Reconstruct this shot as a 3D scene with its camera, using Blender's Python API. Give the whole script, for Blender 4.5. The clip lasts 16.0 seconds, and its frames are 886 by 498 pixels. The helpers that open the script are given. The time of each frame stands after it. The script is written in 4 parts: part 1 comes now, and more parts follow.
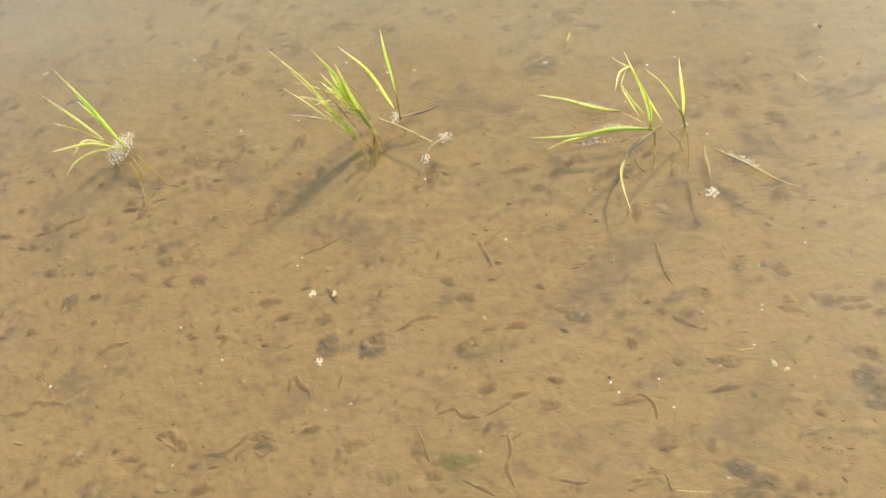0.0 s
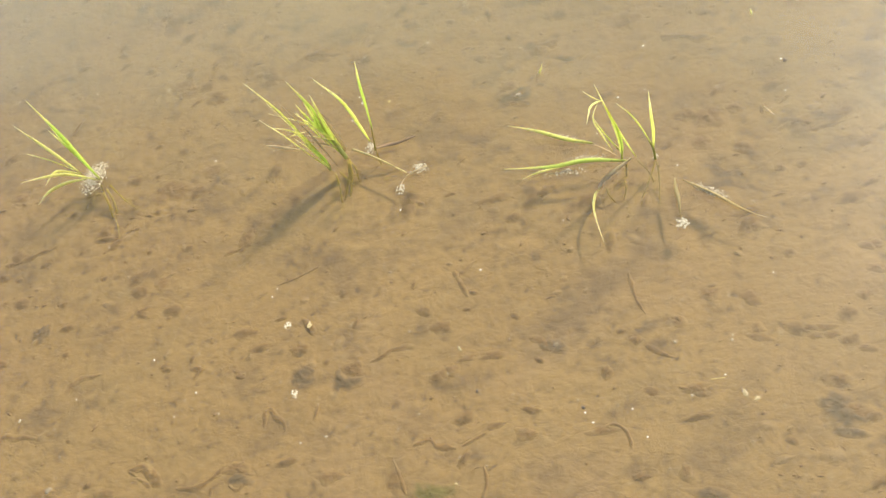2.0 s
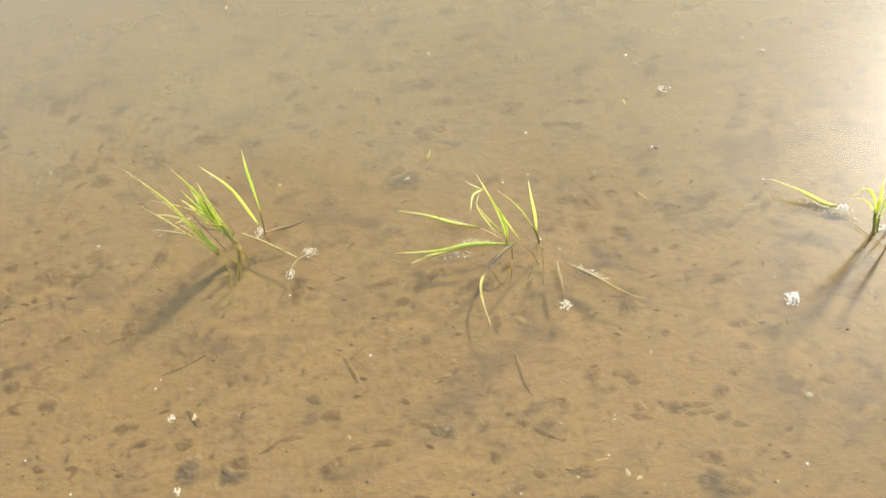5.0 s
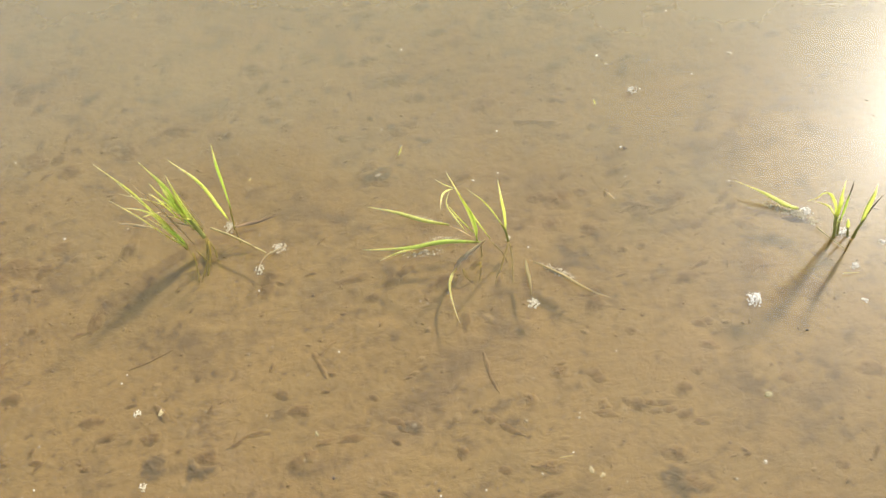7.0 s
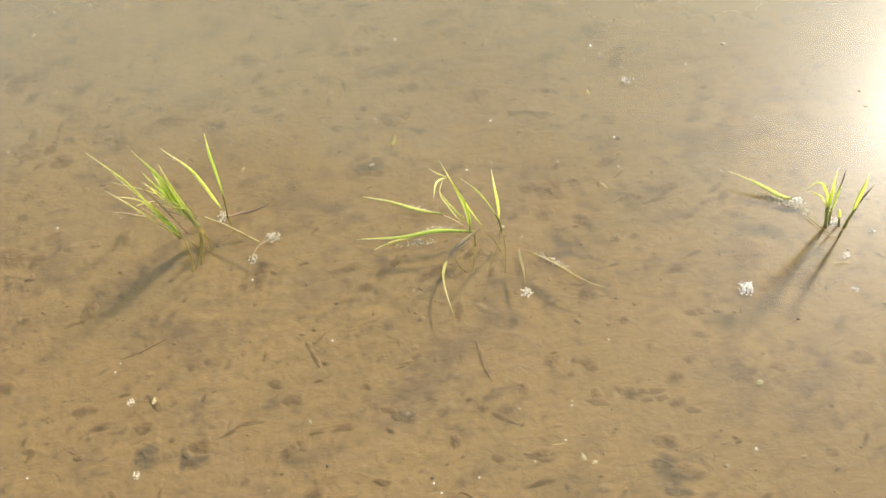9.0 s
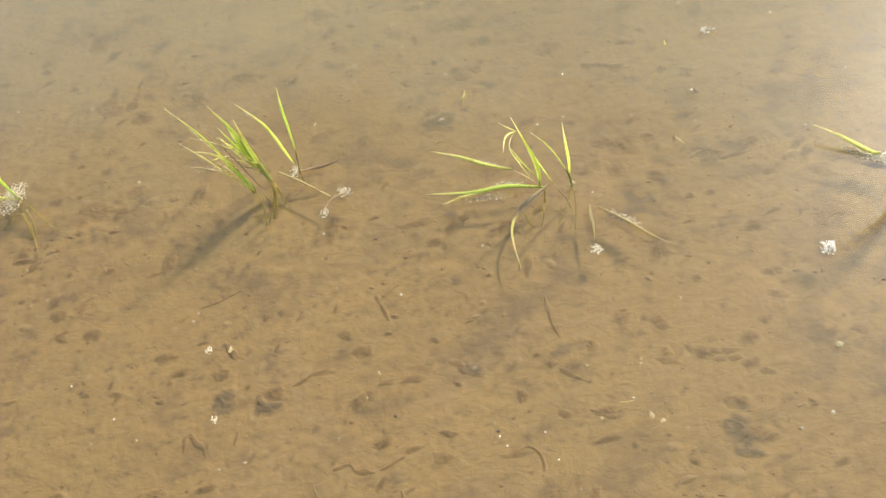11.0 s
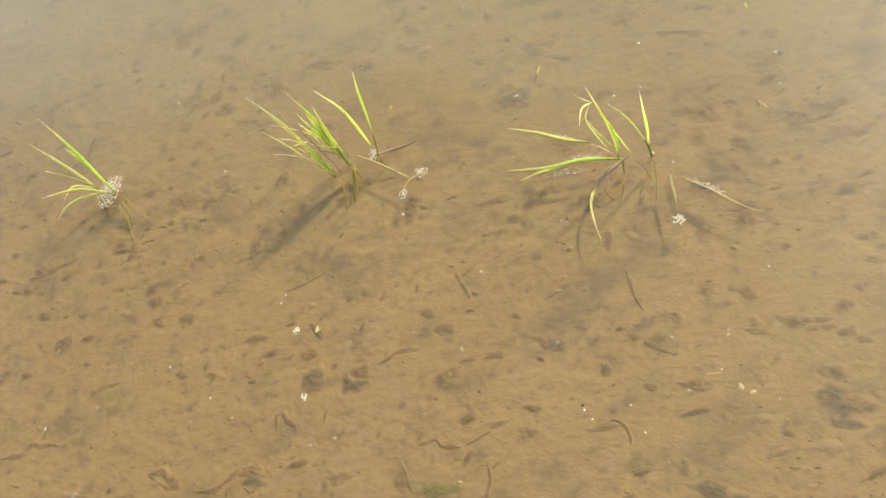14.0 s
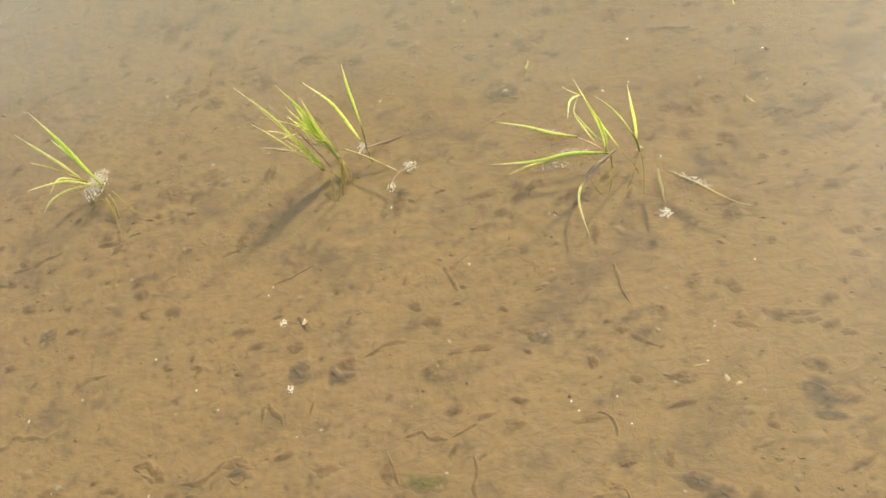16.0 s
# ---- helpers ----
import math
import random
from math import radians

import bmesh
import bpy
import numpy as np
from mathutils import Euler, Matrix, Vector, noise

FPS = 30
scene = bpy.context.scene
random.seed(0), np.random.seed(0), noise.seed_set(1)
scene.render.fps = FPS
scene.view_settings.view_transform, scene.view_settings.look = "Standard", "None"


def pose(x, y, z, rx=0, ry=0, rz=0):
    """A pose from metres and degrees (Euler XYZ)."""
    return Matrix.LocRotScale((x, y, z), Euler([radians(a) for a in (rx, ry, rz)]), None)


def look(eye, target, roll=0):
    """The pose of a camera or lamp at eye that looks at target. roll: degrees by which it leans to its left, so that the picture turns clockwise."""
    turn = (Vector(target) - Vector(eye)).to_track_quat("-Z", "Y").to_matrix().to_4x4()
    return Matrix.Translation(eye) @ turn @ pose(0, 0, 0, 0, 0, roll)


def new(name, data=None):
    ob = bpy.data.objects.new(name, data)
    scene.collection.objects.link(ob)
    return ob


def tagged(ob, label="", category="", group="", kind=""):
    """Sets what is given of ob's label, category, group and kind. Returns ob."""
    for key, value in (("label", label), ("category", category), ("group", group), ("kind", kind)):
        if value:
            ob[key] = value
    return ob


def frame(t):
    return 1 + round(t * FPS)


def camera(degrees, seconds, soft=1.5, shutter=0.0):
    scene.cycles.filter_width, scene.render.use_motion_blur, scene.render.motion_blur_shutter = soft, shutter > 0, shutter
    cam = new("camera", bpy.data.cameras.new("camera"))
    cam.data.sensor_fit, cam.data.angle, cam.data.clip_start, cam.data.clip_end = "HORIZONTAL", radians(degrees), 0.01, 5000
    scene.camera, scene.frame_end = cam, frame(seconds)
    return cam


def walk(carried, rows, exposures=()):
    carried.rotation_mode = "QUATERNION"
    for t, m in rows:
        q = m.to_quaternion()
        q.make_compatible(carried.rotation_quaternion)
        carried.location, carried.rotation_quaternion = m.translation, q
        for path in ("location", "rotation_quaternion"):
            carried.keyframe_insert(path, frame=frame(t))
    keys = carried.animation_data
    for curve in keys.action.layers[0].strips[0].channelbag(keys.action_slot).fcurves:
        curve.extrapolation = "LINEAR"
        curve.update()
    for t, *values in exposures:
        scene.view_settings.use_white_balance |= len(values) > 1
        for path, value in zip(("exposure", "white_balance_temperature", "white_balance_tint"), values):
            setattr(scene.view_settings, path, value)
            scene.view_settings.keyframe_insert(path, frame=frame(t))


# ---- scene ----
cam = camera(58.6, 16.0)
PATH = [
    (0, (0.113, 0.358, 0.62), (-0.247, 1.371, -1.066), -30.5),
    (0.5, (0.115, 0.358, 0.622), (-0.22, 1.389, -1.059), -29.3),
    (1, (0.115, 0.363, 0.626), (-0.208, 1.396, -1.056), -28.8),
    (1.5, (0.115, 0.361, 0.624), (-0.189, 1.413, -1.05), -28.0),
    (2, (0.117, 0.363, 0.627), (-0.173, 1.415, -1.049), -27.3),
    (2.5, (0.126, 0.362, 0.623), (-0.112, 1.446, -1.041), -24.9),
    (3, (0.128, 0.362, 0.624), (-0.029, 1.49, -1.02), -21.6),
    (3.5, (0.131, 0.365, 0.629), (0.019, 1.511, -1.007), -19.9),
    (4, (0.134, 0.374, 0.635), (0.084, 1.53, -0.997), -17.7),
    (4.2, (0.136, 0.372, 0.635), (0.094, 1.536, -0.991), -17.4),
    (6.3, (0.146, 0.376, 0.643), (0.162, 1.475, -1.029), -14.3),
    (6.5, (0.147, 0.376, 0.643), (0.173, 1.481, -1.024), -13.8),
    (7, (0.146, 0.375, 0.643), (0.176, 1.487, -1.019), -13.6),
    (7.5, (0.146, 0.373, 0.644), (0.176, 1.487, -1.017), -13.5),
    (8, (0.148, 0.372, 0.645), (0.187, 1.491, -1.012), -13.1),
    (8.5, (0.148, 0.371, 0.643), (0.191, 1.482, -1.02), -13.2),
    (9, (0.146, 0.371, 0.642), (0.185, 1.466, -1.031), -13.1),
    (9.5, (0.142, 0.368, 0.646), (0.14, 1.467, -1.025), -15.1),
    (9.7, (0.136, 0.369, 0.65), (0.107, 1.466, -1.022), -16.3),
    (11.8, (0.154, 0.365, 0.633), (-0.048, 1.393, -1.071), -23.5),
    (12, (0.152, 0.362, 0.634), (-0.055, 1.398, -1.065), -23.9),
    (12.5, (0.152, 0.362, 0.635), (-0.112, 1.393, -1.058), -27.0),
    (13, (0.152, 0.361, 0.635), (-0.139, 1.403, -1.047), -28.2),
    (13.5, (0.15, 0.363, 0.639), (-0.163, 1.409, -1.037), -29.7),
    (14, (0.147, 0.36, 0.638), (-0.218, 1.405, -1.028), -32.3),
    (14.5, (0.147, 0.358, 0.636), (-0.228, 1.399, -1.031), -32.6),
    (15, (0.145, 0.357, 0.635), (-0.211, 1.397, -1.035), -31.8),
    (15.5, (0.145, 0.355, 0.633), (-0.204, 1.394, -1.04), -31.4),
    (16, (0.145, 0.35, 0.632), (-0.191, 1.402, -1.036), -30.7),
]
# the picture brightens a little towards four seconds and warms towards the end
EXPOSURE = 1.12
walk(cam, [(t, look(e, w, r)) for t, e, w, r in PATH],
     [(t, EXPOSURE + more, kelvin, 10.0) for t, more, kelvin in (
         (0.0, 0.03, 6620), (2.0, 0.05, 6600), (3.3, 0.12, 6550), (4.0, 0.14, 6520), (5.2, 0.02, 6520), (6.5, -0.11, 6560),
         (9.5, -0.10, 6560), (12.0, -0.09, 6680), (14.0, -0.09, 6720), (16.0, -0.09, 6740))])

# ---- light: hazy low sun from ahead on the far side, open sky ----
SUN_AZ, SUN_EL = 51.0, 42.7
world = bpy.data.worlds.new("hazy_sky")
scene.world = world
world.use_nodes = True
wt = world.node_tree
sky = wt.nodes.new("ShaderNodeTexSky")
sky.sky_type = "NISHITA"
sky.sun_disc = False
sky.sun_elevation, sky.sun_rotation = radians(SUN_EL), radians(SUN_AZ)
sky.air_density, sky.dust_density, sky.ozone_density = 0.9, 0.5, 0.3
wt.links.new(sky.outputs[0], wt.nodes["Background"].inputs[0])
wt.nodes["Background"].inputs[1].default_value = 0.15
sun = new("sun", bpy.data.lights.new("sun", "SUN"))
sun.data.energy, sun.data.angle, sun.data.color = 2.9, radians(4.2), (1.0, 0.96, 0.86)
sun.matrix_world = look((math.sin(radians(SUN_AZ)) * 5, math.cos(radians(SUN_AZ)) * 5, math.tan(radians(SUN_EL)) * 5), (0, 0, 0))


# ---- materials ----
class Nodes:
    """A material's node tree, written in few words."""

    def __init__(self, name):
        self.mat = bpy.data.materials.new(name)
        self.mat.use_nodes = True
        self.t = self.mat.node_tree
        self.t.nodes.clear()
        self.out = self.t.nodes.new("ShaderNodeOutputMaterial")

    def add(self, kind, props=None, **ins):
        n = self.t.nodes.new("ShaderNode" + kind)
        for k, v in (props or {}).items():
            setattr(n, k, v)
        for k, v in ins.items():
            self.put(n, k.replace("_", " "), v)
        return n

    def put(self, n, key, v):
        s = n.inputs[int(key)] if key.isdigit() else n.inputs[key]
        if isinstance(v, bpy.types.NodeSocket):
            self.t.links.new(v, s)
        elif isinstance(v, tuple) and len(v) == 3 and s.type == "RGBA":
            s.default_value = (*v, 1)
        else:
            s.default_value = v

    def noise(self, scale, detail=4.0, rough=0.55, vec=None, dist=0.0):
        n = self.add("TexNoise", Scale=scale, Detail=detail, Roughness=rough, Distortion=dist)
        if vec is not None:
            self.t.links.new(vec, n.inputs["Vector"])
        return n.outputs["Fac"]

    def ramp(self, fac, stops):
        n = self.add("ValToRGB", Fac=fac)
        el = n.color_ramp.elements
        while len(el) < len(stops):
            el.new(0.5)
        for e, (p, c) in zip(el, stops):
            e.position = p
            e.color = (c, c, c, 1) if isinstance(c, (int, float)) else (*c, 1)
        return n.outputs["Color"]

    def mix(self, fac, a, b, blend="MIX"):
        n = self.add("Mix", {"data_type": "RGBA", "blend_type": blend})
        for i, v in ((0, fac), (6, a), (7, b)):
            if isinstance(v, bpy.types.NodeSocket):
                self.t.links.new(v, n.inputs[i])
            else:
                n.inputs[i].default_value = v if i == 0 else (*v, 1)
        return n.outputs[2]

    def bump(self, height, strength=0.4, distance=0.002):
        return self.add("Bump", Height=height, Strength=strength, Distance=distance).outputs[0]

    def where(self):
        return self.add("TexCoord").outputs["Object"]

    def shade(self, shader):
        self.t.links.new(shader, self.out.inputs["Surface"])
        return self.mat


def mud_look(m):
    """The mud's colour and its small lumps: broad tints, smudges of rot in drifts, silt films, grain."""
    p = m.add("NewGeometry").outputs["Position"]
    squash = m.add("Mapping", Vector=p)
    squash.inputs["Rotation"].default_value = (0.0, 0.0, radians(20))
    squash.inputs["Scale"].default_value = (0.88, 1.12, 1.0)
    v = squash.outputs[0]
    broad = m.noise(3.0, 9, 0.62, v, 0.4)
    hue = m.noise(5.5, 8, 0.6, v, 0.8)
    drift = m.noise(7.5, 5, 0.55, v, 0.6)
    mid = m.noise(17, 11, 0.70, v, 0.2)
    wisp = m.noise(38, 9, 0.70, v, 0.3)
    silt = m.noise(46, 9, 0.66, v, 0.3)
    fine = m.noise(250, 6, 0.72, v)
    crumbs = m.noise(95, 6, 0.62, v, 0.5)
    col = m.mix(m.ramp(broad, [(0.32, 0.0), (0.68, 1.0)]), (0.272, 0.167, 0.065), (0.331, 0.211, 0.082))
    col = m.mix(m.ramp(hue, [(0.52, 0.0), (0.72, 0.55)]), col, (0.284, 0.182, 0.100))
    col = m.mix(m.ramp(hue, [(0.28, 0.40), (0.46, 0.0)]), col, (0.224, 0.163, 0.072))
    gathered = m.ramp(drift, [(0.38, 0.0), (0.62, 1.0)])
    rot = m.mix(gathered, m.ramp(mid, [(0.30, 0.55), (0.43, 0.0)]), m.ramp(mid, [(0.36, 0.80), (0.52, 0.0)]))
    col = m.mix(rot, col, (0.149, 0.098, 0.054))
    curls = m.mix(gathered, m.ramp(wisp, [(0.31, 0.7), (0.41, 0.0)]), m.ramp(wisp, [(0.36, 1.0), (0.47, 0.0)]))
    col = m.mix(curls, col, (0.132, 0.086, 0.048))
    col = m.mix(m.ramp(silt, [(0.34, 0.50), (0.44, 0.0)]), col, (0.133, 0.088, 0.044))
    col = m.mix(m.ramp(silt, [(0.57, 0.0), (0.72, 0.30)]), col, (0.350, 0.254, 0.135))
    col = m.mix(m.ramp(crumbs, [(0.32, 0.85), (0.41, 0.0)]), col, (0.123, 0.081, 0.044))
    col = m.mix(m.ramp(crumbs, [(0.62, 0.0), (0.70, 0.35)]), col, (0.381, 0.282, 0.158))
    col = m.mix(m.ramp(fine, [(0.36, 0.45), (0.46, 0.0)]), col, (0.141, 0.095, 0.048))
    lumps = m.add("Math", {"operation": "MULTIPLY_ADD"}, **{"0": crumbs, "1": 0.7, "2": silt}).outputs[0]
    return col, lumps


def mud_material():
    m = Nodes("wet_mud")
    col, lumps = mud_look(m)
    s = m.add("BsdfPrincipled", Base_Color=col, Roughness=0.9, Normal=m.bump(lumps, 0.6, 0.006))
    s.inputs["Specular IOR Level"].default_value = 0.1
    return m.shade(s.outputs[0])


def silt_material():
    """Silt hanging in the water: on the far side of the seedling row and round its end, part murk, part painted sky
    reflection.
    """
    m = Nodes("hanging_silt")
    p = m.where()
    clear = m.add("BsdfTransparent", Color=(0.985, 0.975, 0.95))
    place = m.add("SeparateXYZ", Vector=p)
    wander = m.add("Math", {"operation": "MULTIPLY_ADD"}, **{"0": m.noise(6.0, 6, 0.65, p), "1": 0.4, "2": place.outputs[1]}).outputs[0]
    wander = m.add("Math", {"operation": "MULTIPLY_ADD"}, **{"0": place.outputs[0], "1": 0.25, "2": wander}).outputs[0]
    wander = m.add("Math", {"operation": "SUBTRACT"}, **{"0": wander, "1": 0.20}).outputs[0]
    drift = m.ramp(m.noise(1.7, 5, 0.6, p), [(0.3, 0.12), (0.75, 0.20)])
    # paler towards the far side and right: murk plus reflected sky put into colour
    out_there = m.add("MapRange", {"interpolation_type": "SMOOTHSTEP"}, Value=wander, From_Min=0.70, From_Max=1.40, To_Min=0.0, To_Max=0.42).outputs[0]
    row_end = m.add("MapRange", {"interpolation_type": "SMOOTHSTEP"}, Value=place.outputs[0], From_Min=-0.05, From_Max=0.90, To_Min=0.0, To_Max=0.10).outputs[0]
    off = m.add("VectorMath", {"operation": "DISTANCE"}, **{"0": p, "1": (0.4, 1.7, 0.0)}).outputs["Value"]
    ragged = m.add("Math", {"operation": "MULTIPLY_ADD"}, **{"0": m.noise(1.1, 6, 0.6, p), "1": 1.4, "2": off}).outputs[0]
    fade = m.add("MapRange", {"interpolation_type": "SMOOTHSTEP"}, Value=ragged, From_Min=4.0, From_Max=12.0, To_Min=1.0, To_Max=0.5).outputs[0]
    silt_and_sky_sheen = m.add("Math", {"operation": "ADD"}, **{"0": row_end, "1": out_there}).outputs[0]
    cloud = m.add("Math", {"operation": "MULTIPLY_ADD"}, **{"0": silt_and_sky_sheen, "1": fade, "2": drift}).outputs[0]
    # greyer silt colour that also carries the sky's reflected tint
    sheened_silt = m.mix(m.noise(2.3, 4, 0.55, p), (0.372, 0.298, 0.146), (0.420, 0.340, 0.176))
    col = m.mix(m.ramp(silt_and_sky_sheen, [(0.0, 0.0), (0.22, 1.0)]), (0.388, 0.272, 0.088), sheened_silt)
    silt = m.add("BsdfDiffuse", Color=col)
    return m.shade(m.add("MixShader", **{"0": cloud, "1": clear.outputs[0], "2": silt.outputs[0]}).outputs[0])


def water_material():
    """The water's skin: clear below, a mirror above, dulled by a film of dust."""
    m = Nodes("still_water")
    p = m.where()
    nrm = m.bump(m.noise(5, 2, 0.4, p), 0.06, 0.004)
    clear = m.add("BsdfTransparent", Color=(0.985, 0.975, 0.95))
    skin = m.add("BsdfGlossy", Color=(1.0, 1.0, 1.0), Roughness=0.23, Normal=nrm)
    mirror = m.add("BsdfGlossy", Color=(1.0, 1.0, 1.0), Roughness=0.04, Normal=nrm)
    veil = m.add("BsdfGlossy", Color=(1.0, 1.0, 1.0), Roughness=0.37, Normal=nrm)
    dusty = m.add("MixShader", **{"0": 0.80, "1": skin.outputs[0], "2": veil.outputs[0]})
    both = m.add("MixShader", **{"0": 0.50, "1": mirror.outputs[0], "2": dusty.outputs[0]})
    facing = m.add("LayerWeight", Blend=0.5, Normal=nrm).outputs["Facing"]
    grazing = m.add("Math", {"operation": "POWER"}, **{"0": facing, "1": 4.5}).outputs[0]
    gloss = m.add("MapRange", Value=grazing, To_Min=0.031, To_Max=1.0).outputs[0]
    s = m.add("MixShader", **{"0": gloss, "1": clear.outputs[0], "2": both.outputs[0]})
    return m.shade(s.outputs[0])


def leaf_material(name, base, tip, edge, glow=0.70, dry_from=0.78, shine=0.5, foot=(0.20, 0.18, 0.045)):
    """Thin leaf: light comes through it, fine veins along it, the tip dries out."""
    m = Nodes(name)
    uv = m.add("TexCoord").outputs["UV"]
    sep = m.add("SeparateXYZ", Vector=uv)
    along, across = sep.outputs[0], sep.outputs[1]
    p = m.where()
    blotch = m.noise(55, 4, 0.6, p)
    shift = m.add("Math", {"operation": "MULTIPLY_ADD"}, **{"0": blotch, "1": 0.35, "2": along}).outputs[0]
    col = m.mix(m.ramp(shift, [(dry_from + 0.06, 0.0), (dry_from + 0.36, 1.0)]), base, tip)
    vein = m.add("TexWave", {"wave_type": "BANDS", "bands_direction": "Y"}, Vector=uv, Scale=3.4, Distortion=0.5)
    col = m.mix(m.ramp(vein.outputs["Fac"], [(0.35, 0.0), (0.9, 0.32)]), col, edge)
    col = m.mix(m.ramp(m.noise(20, 3, 0.5, p), [(0.42, 0.0), (0.72, 0.60)]), col, edge)
    fibre = m.add("Mapping", Vector=uv)
    fibre.inputs["Scale"].default_value = (5.0, 9.0, 1.0)
    col = m.mix(m.ramp(m.noise(1.6, 4, 0.7, fibre.outputs[0]), [(0.46, 0.0), (0.66, 0.45)]), col, edge)
    deep = m.add("HueSaturation", Color=base, Saturation=1.0, Value=0.55).outputs[0]
    col = m.mix(m.ramp(m.noise(2.1, 3, 0.6, fibre.outputs[0]), [(0.30, 0.40), (0.44, 0.0)]), col, deep)
    brim = m.add("Math", {"operation": "ABSOLUTE"}, **{"0": m.add("Math", {"operation": "SUBTRACT"}, **{"0": across, "1": 0.5}).outputs[0]}).outputs[0]
    col = m.mix(m.ramp(brim, [(0.30, 0.0), (0.48, 0.65)]), col, edge)
    col = m.mix(m.ramp(along, [(0.0, 0.60), (0.15, 0.0)]), col, foot)
    col = m.mix(m.ramp(m.noise(420, 3, 0.6, p), [(0.60, 0.0), (0.68, 0.8)]), col, (0.26, 0.20, 0.08))
    rnd = m.add("ObjectInfo").outputs["Random"]
    hsv = m.add("HueSaturation", Color=col, Value=m.add("MapRange", Value=rnd, To_Min=0.88, To_Max=1.12).outputs[0])
    nrm = m.bump(vein.outputs["Fac"], 0.25, 0.0006)
    top = m.add("BsdfPrincipled", Base_Color=hsv.outputs[0], Roughness=0.45, Normal=nrm)
    top.inputs["Specular IOR Level"].default_value = shine
    lit = m.add("HueSaturation", Color=hsv.outputs[0], Saturation=0.94, Value=1.8)
    thin = m.add("BsdfTranslucent", Color=lit.outputs[0], Normal=nrm)
    s = m.add("MixShader", **{"0": glow, "1": top.outputs[0], "2": thin.outputs[0]})
    return m.shade(s.outputs[0])


def plain_material(name, a, b, rough=0.6, scale=120.0, glow=0.0, relief=0.4):
    m = Nodes(name)
    p = m.where()
    n = m.noise(scale, 4, 0.6, p)
    rnd = m.add("ObjectInfo").outputs["Random"]
    col = m.mix(m.ramp(n, [(0.3, 0.0), (0.7, 1.0)]), a, b)
    hsv = m.add("HueSaturation", Color=col, Value=m.add("MapRange", Value=rnd, To_Min=0.8, To_Max=1.2).outputs[0])
    s = m.add("BsdfPrincipled", Base_Color=hsv.outputs[0], Roughness=rough, Normal=m.bump(n, relief, 0.001))
    sh = s.outputs[0]
    if glow:
        th = m.add("BsdfTranslucent", Color=hsv.outputs[0])
        sh = m.add("MixShader", **{"0": glow, "1": sh, "2": th.outputs[0]}).outputs[0]
    return m.shade(sh)


def clod_material(name="rotting_clod", deep=(0.092, 0.047, 0.017), light=(0.150, 0.080, 0.030), mild=(0.190, 0.106, 0.041), thin=0.22):
    """Dark rotting matter in the middle, smeared out into the mud at the rim."""
    m = Nodes(name)
    rim = m.add("SeparateXYZ", Vector=m.add("TexCoord").outputs["UV"]).outputs[0]
    p = m.add("NewGeometry").outputs["Position"]
    mud, lumps = mud_look(m)
    n = m.noise(110, 9, 0.74, p, 0.3)
    rim = m.add("Math", {"operation": "POWER"}, **{"0": rim, "1": 2.2}).outputs[0]
    inward = m.add("Math", {"operation": "MULTIPLY_ADD"}, **{"0": rim, "1": 1.45, "2": -2.05}).outputs[0]
    edge = m.add("Math", {"operation": "MULTIPLY_ADD"}, **{"0": n, "1": 3.8, "2": inward}).outputs[0]
    rnd = m.add("ObjectInfo").outputs["Random"]
    dark = m.mix(m.ramp(m.noise(320, 4, 0.6, p), [(0.3, 0.0), (0.7, 1.0)]), deep, light)
    dark = m.mix(rnd, dark, mild)
    fleck = m.ramp(m.noise(260, 5, 0.7, p), [(0.52, 0.0), (0.64, 0.75)])
    dark = m.mix(fleck, dark, (0.235, 0.160, 0.086))
    col = m.mix(m.ramp(edge, [(0.0, thin), (0.40, 0.5 + 0.5 * thin), (0.80, 1.0)]), dark, mud)
    s = m.add("BsdfPrincipled", Base_Color=col, Roughness=0.9, Normal=m.bump(lumps, 0.6, 0.006))
    s.inputs["Specular IOR Level"].default_value = 0.1
    return m.shade(s.outputs[0])


def foam_material(name, light, dull, thin, clear_most):
    m = Nodes(name)
    n = m.add("NewGeometry").outputs["Random Per Island"]
    col = m.mix(n, light, dull)
    film = m.add("BsdfPrincipled", Base_Color=col, Roughness=0.35)
    film.inputs["Specular IOR Level"].default_value = 0.3
    clear = m.add("BsdfTransparent", Color=(1.0, 0.99, 0.96))
    amount = m.add("MapRange", Value=n, To_Min=thin, To_Max=clear_most).outputs[0]
    return m.shade(m.add("MixShader", **{"0": amount, "1": film.outputs[0], "2": clear.outputs[0]}).outputs[0])


MUD, SILT, WATER = mud_material(), silt_material(), water_material()
FOAM = foam_material("bright_foam", (0.97, 0.90, 0.74), (0.62, 0.50, 0.32), 0.0, 0.35)
CREAM_FOAM = foam_material("cream_foam", (0.82, 0.71, 0.48), (0.62, 0.50, 0.30), 0.05, 0.25)
GREEN = leaf_material("rice_leaf_green", (0.38, 0.46, 0.110), (0.62, 0.56, 0.30), (0.57, 0.58, 0.21))
LIME = leaf_material("rice_leaf_yellow_green", (0.51, 0.535, 0.155), (0.68, 0.62, 0.36), (0.66, 0.64, 0.29))
PALE = leaf_material("rice_leaf_pale", (0.57, 0.55, 0.23), (0.66, 0.59, 0.38), (0.67, 0.62, 0.35), 0.75)
DRY = leaf_material("rice_leaf_dry", (0.46, 0.36, 0.18), (0.54, 0.42, 0.27), (0.58, 0.48, 0.31), 0.5, shine=0.2, foot=(0.36, 0.27, 0.12))
BROWN = leaf_material("withered_leaf", (0.15, 0.10, 0.05), (0.20, 0.14, 0.07), (0.22, 0.155, 0.085), 0.2, shine=0.08, foot=(0.24, 0.15, 0.07))
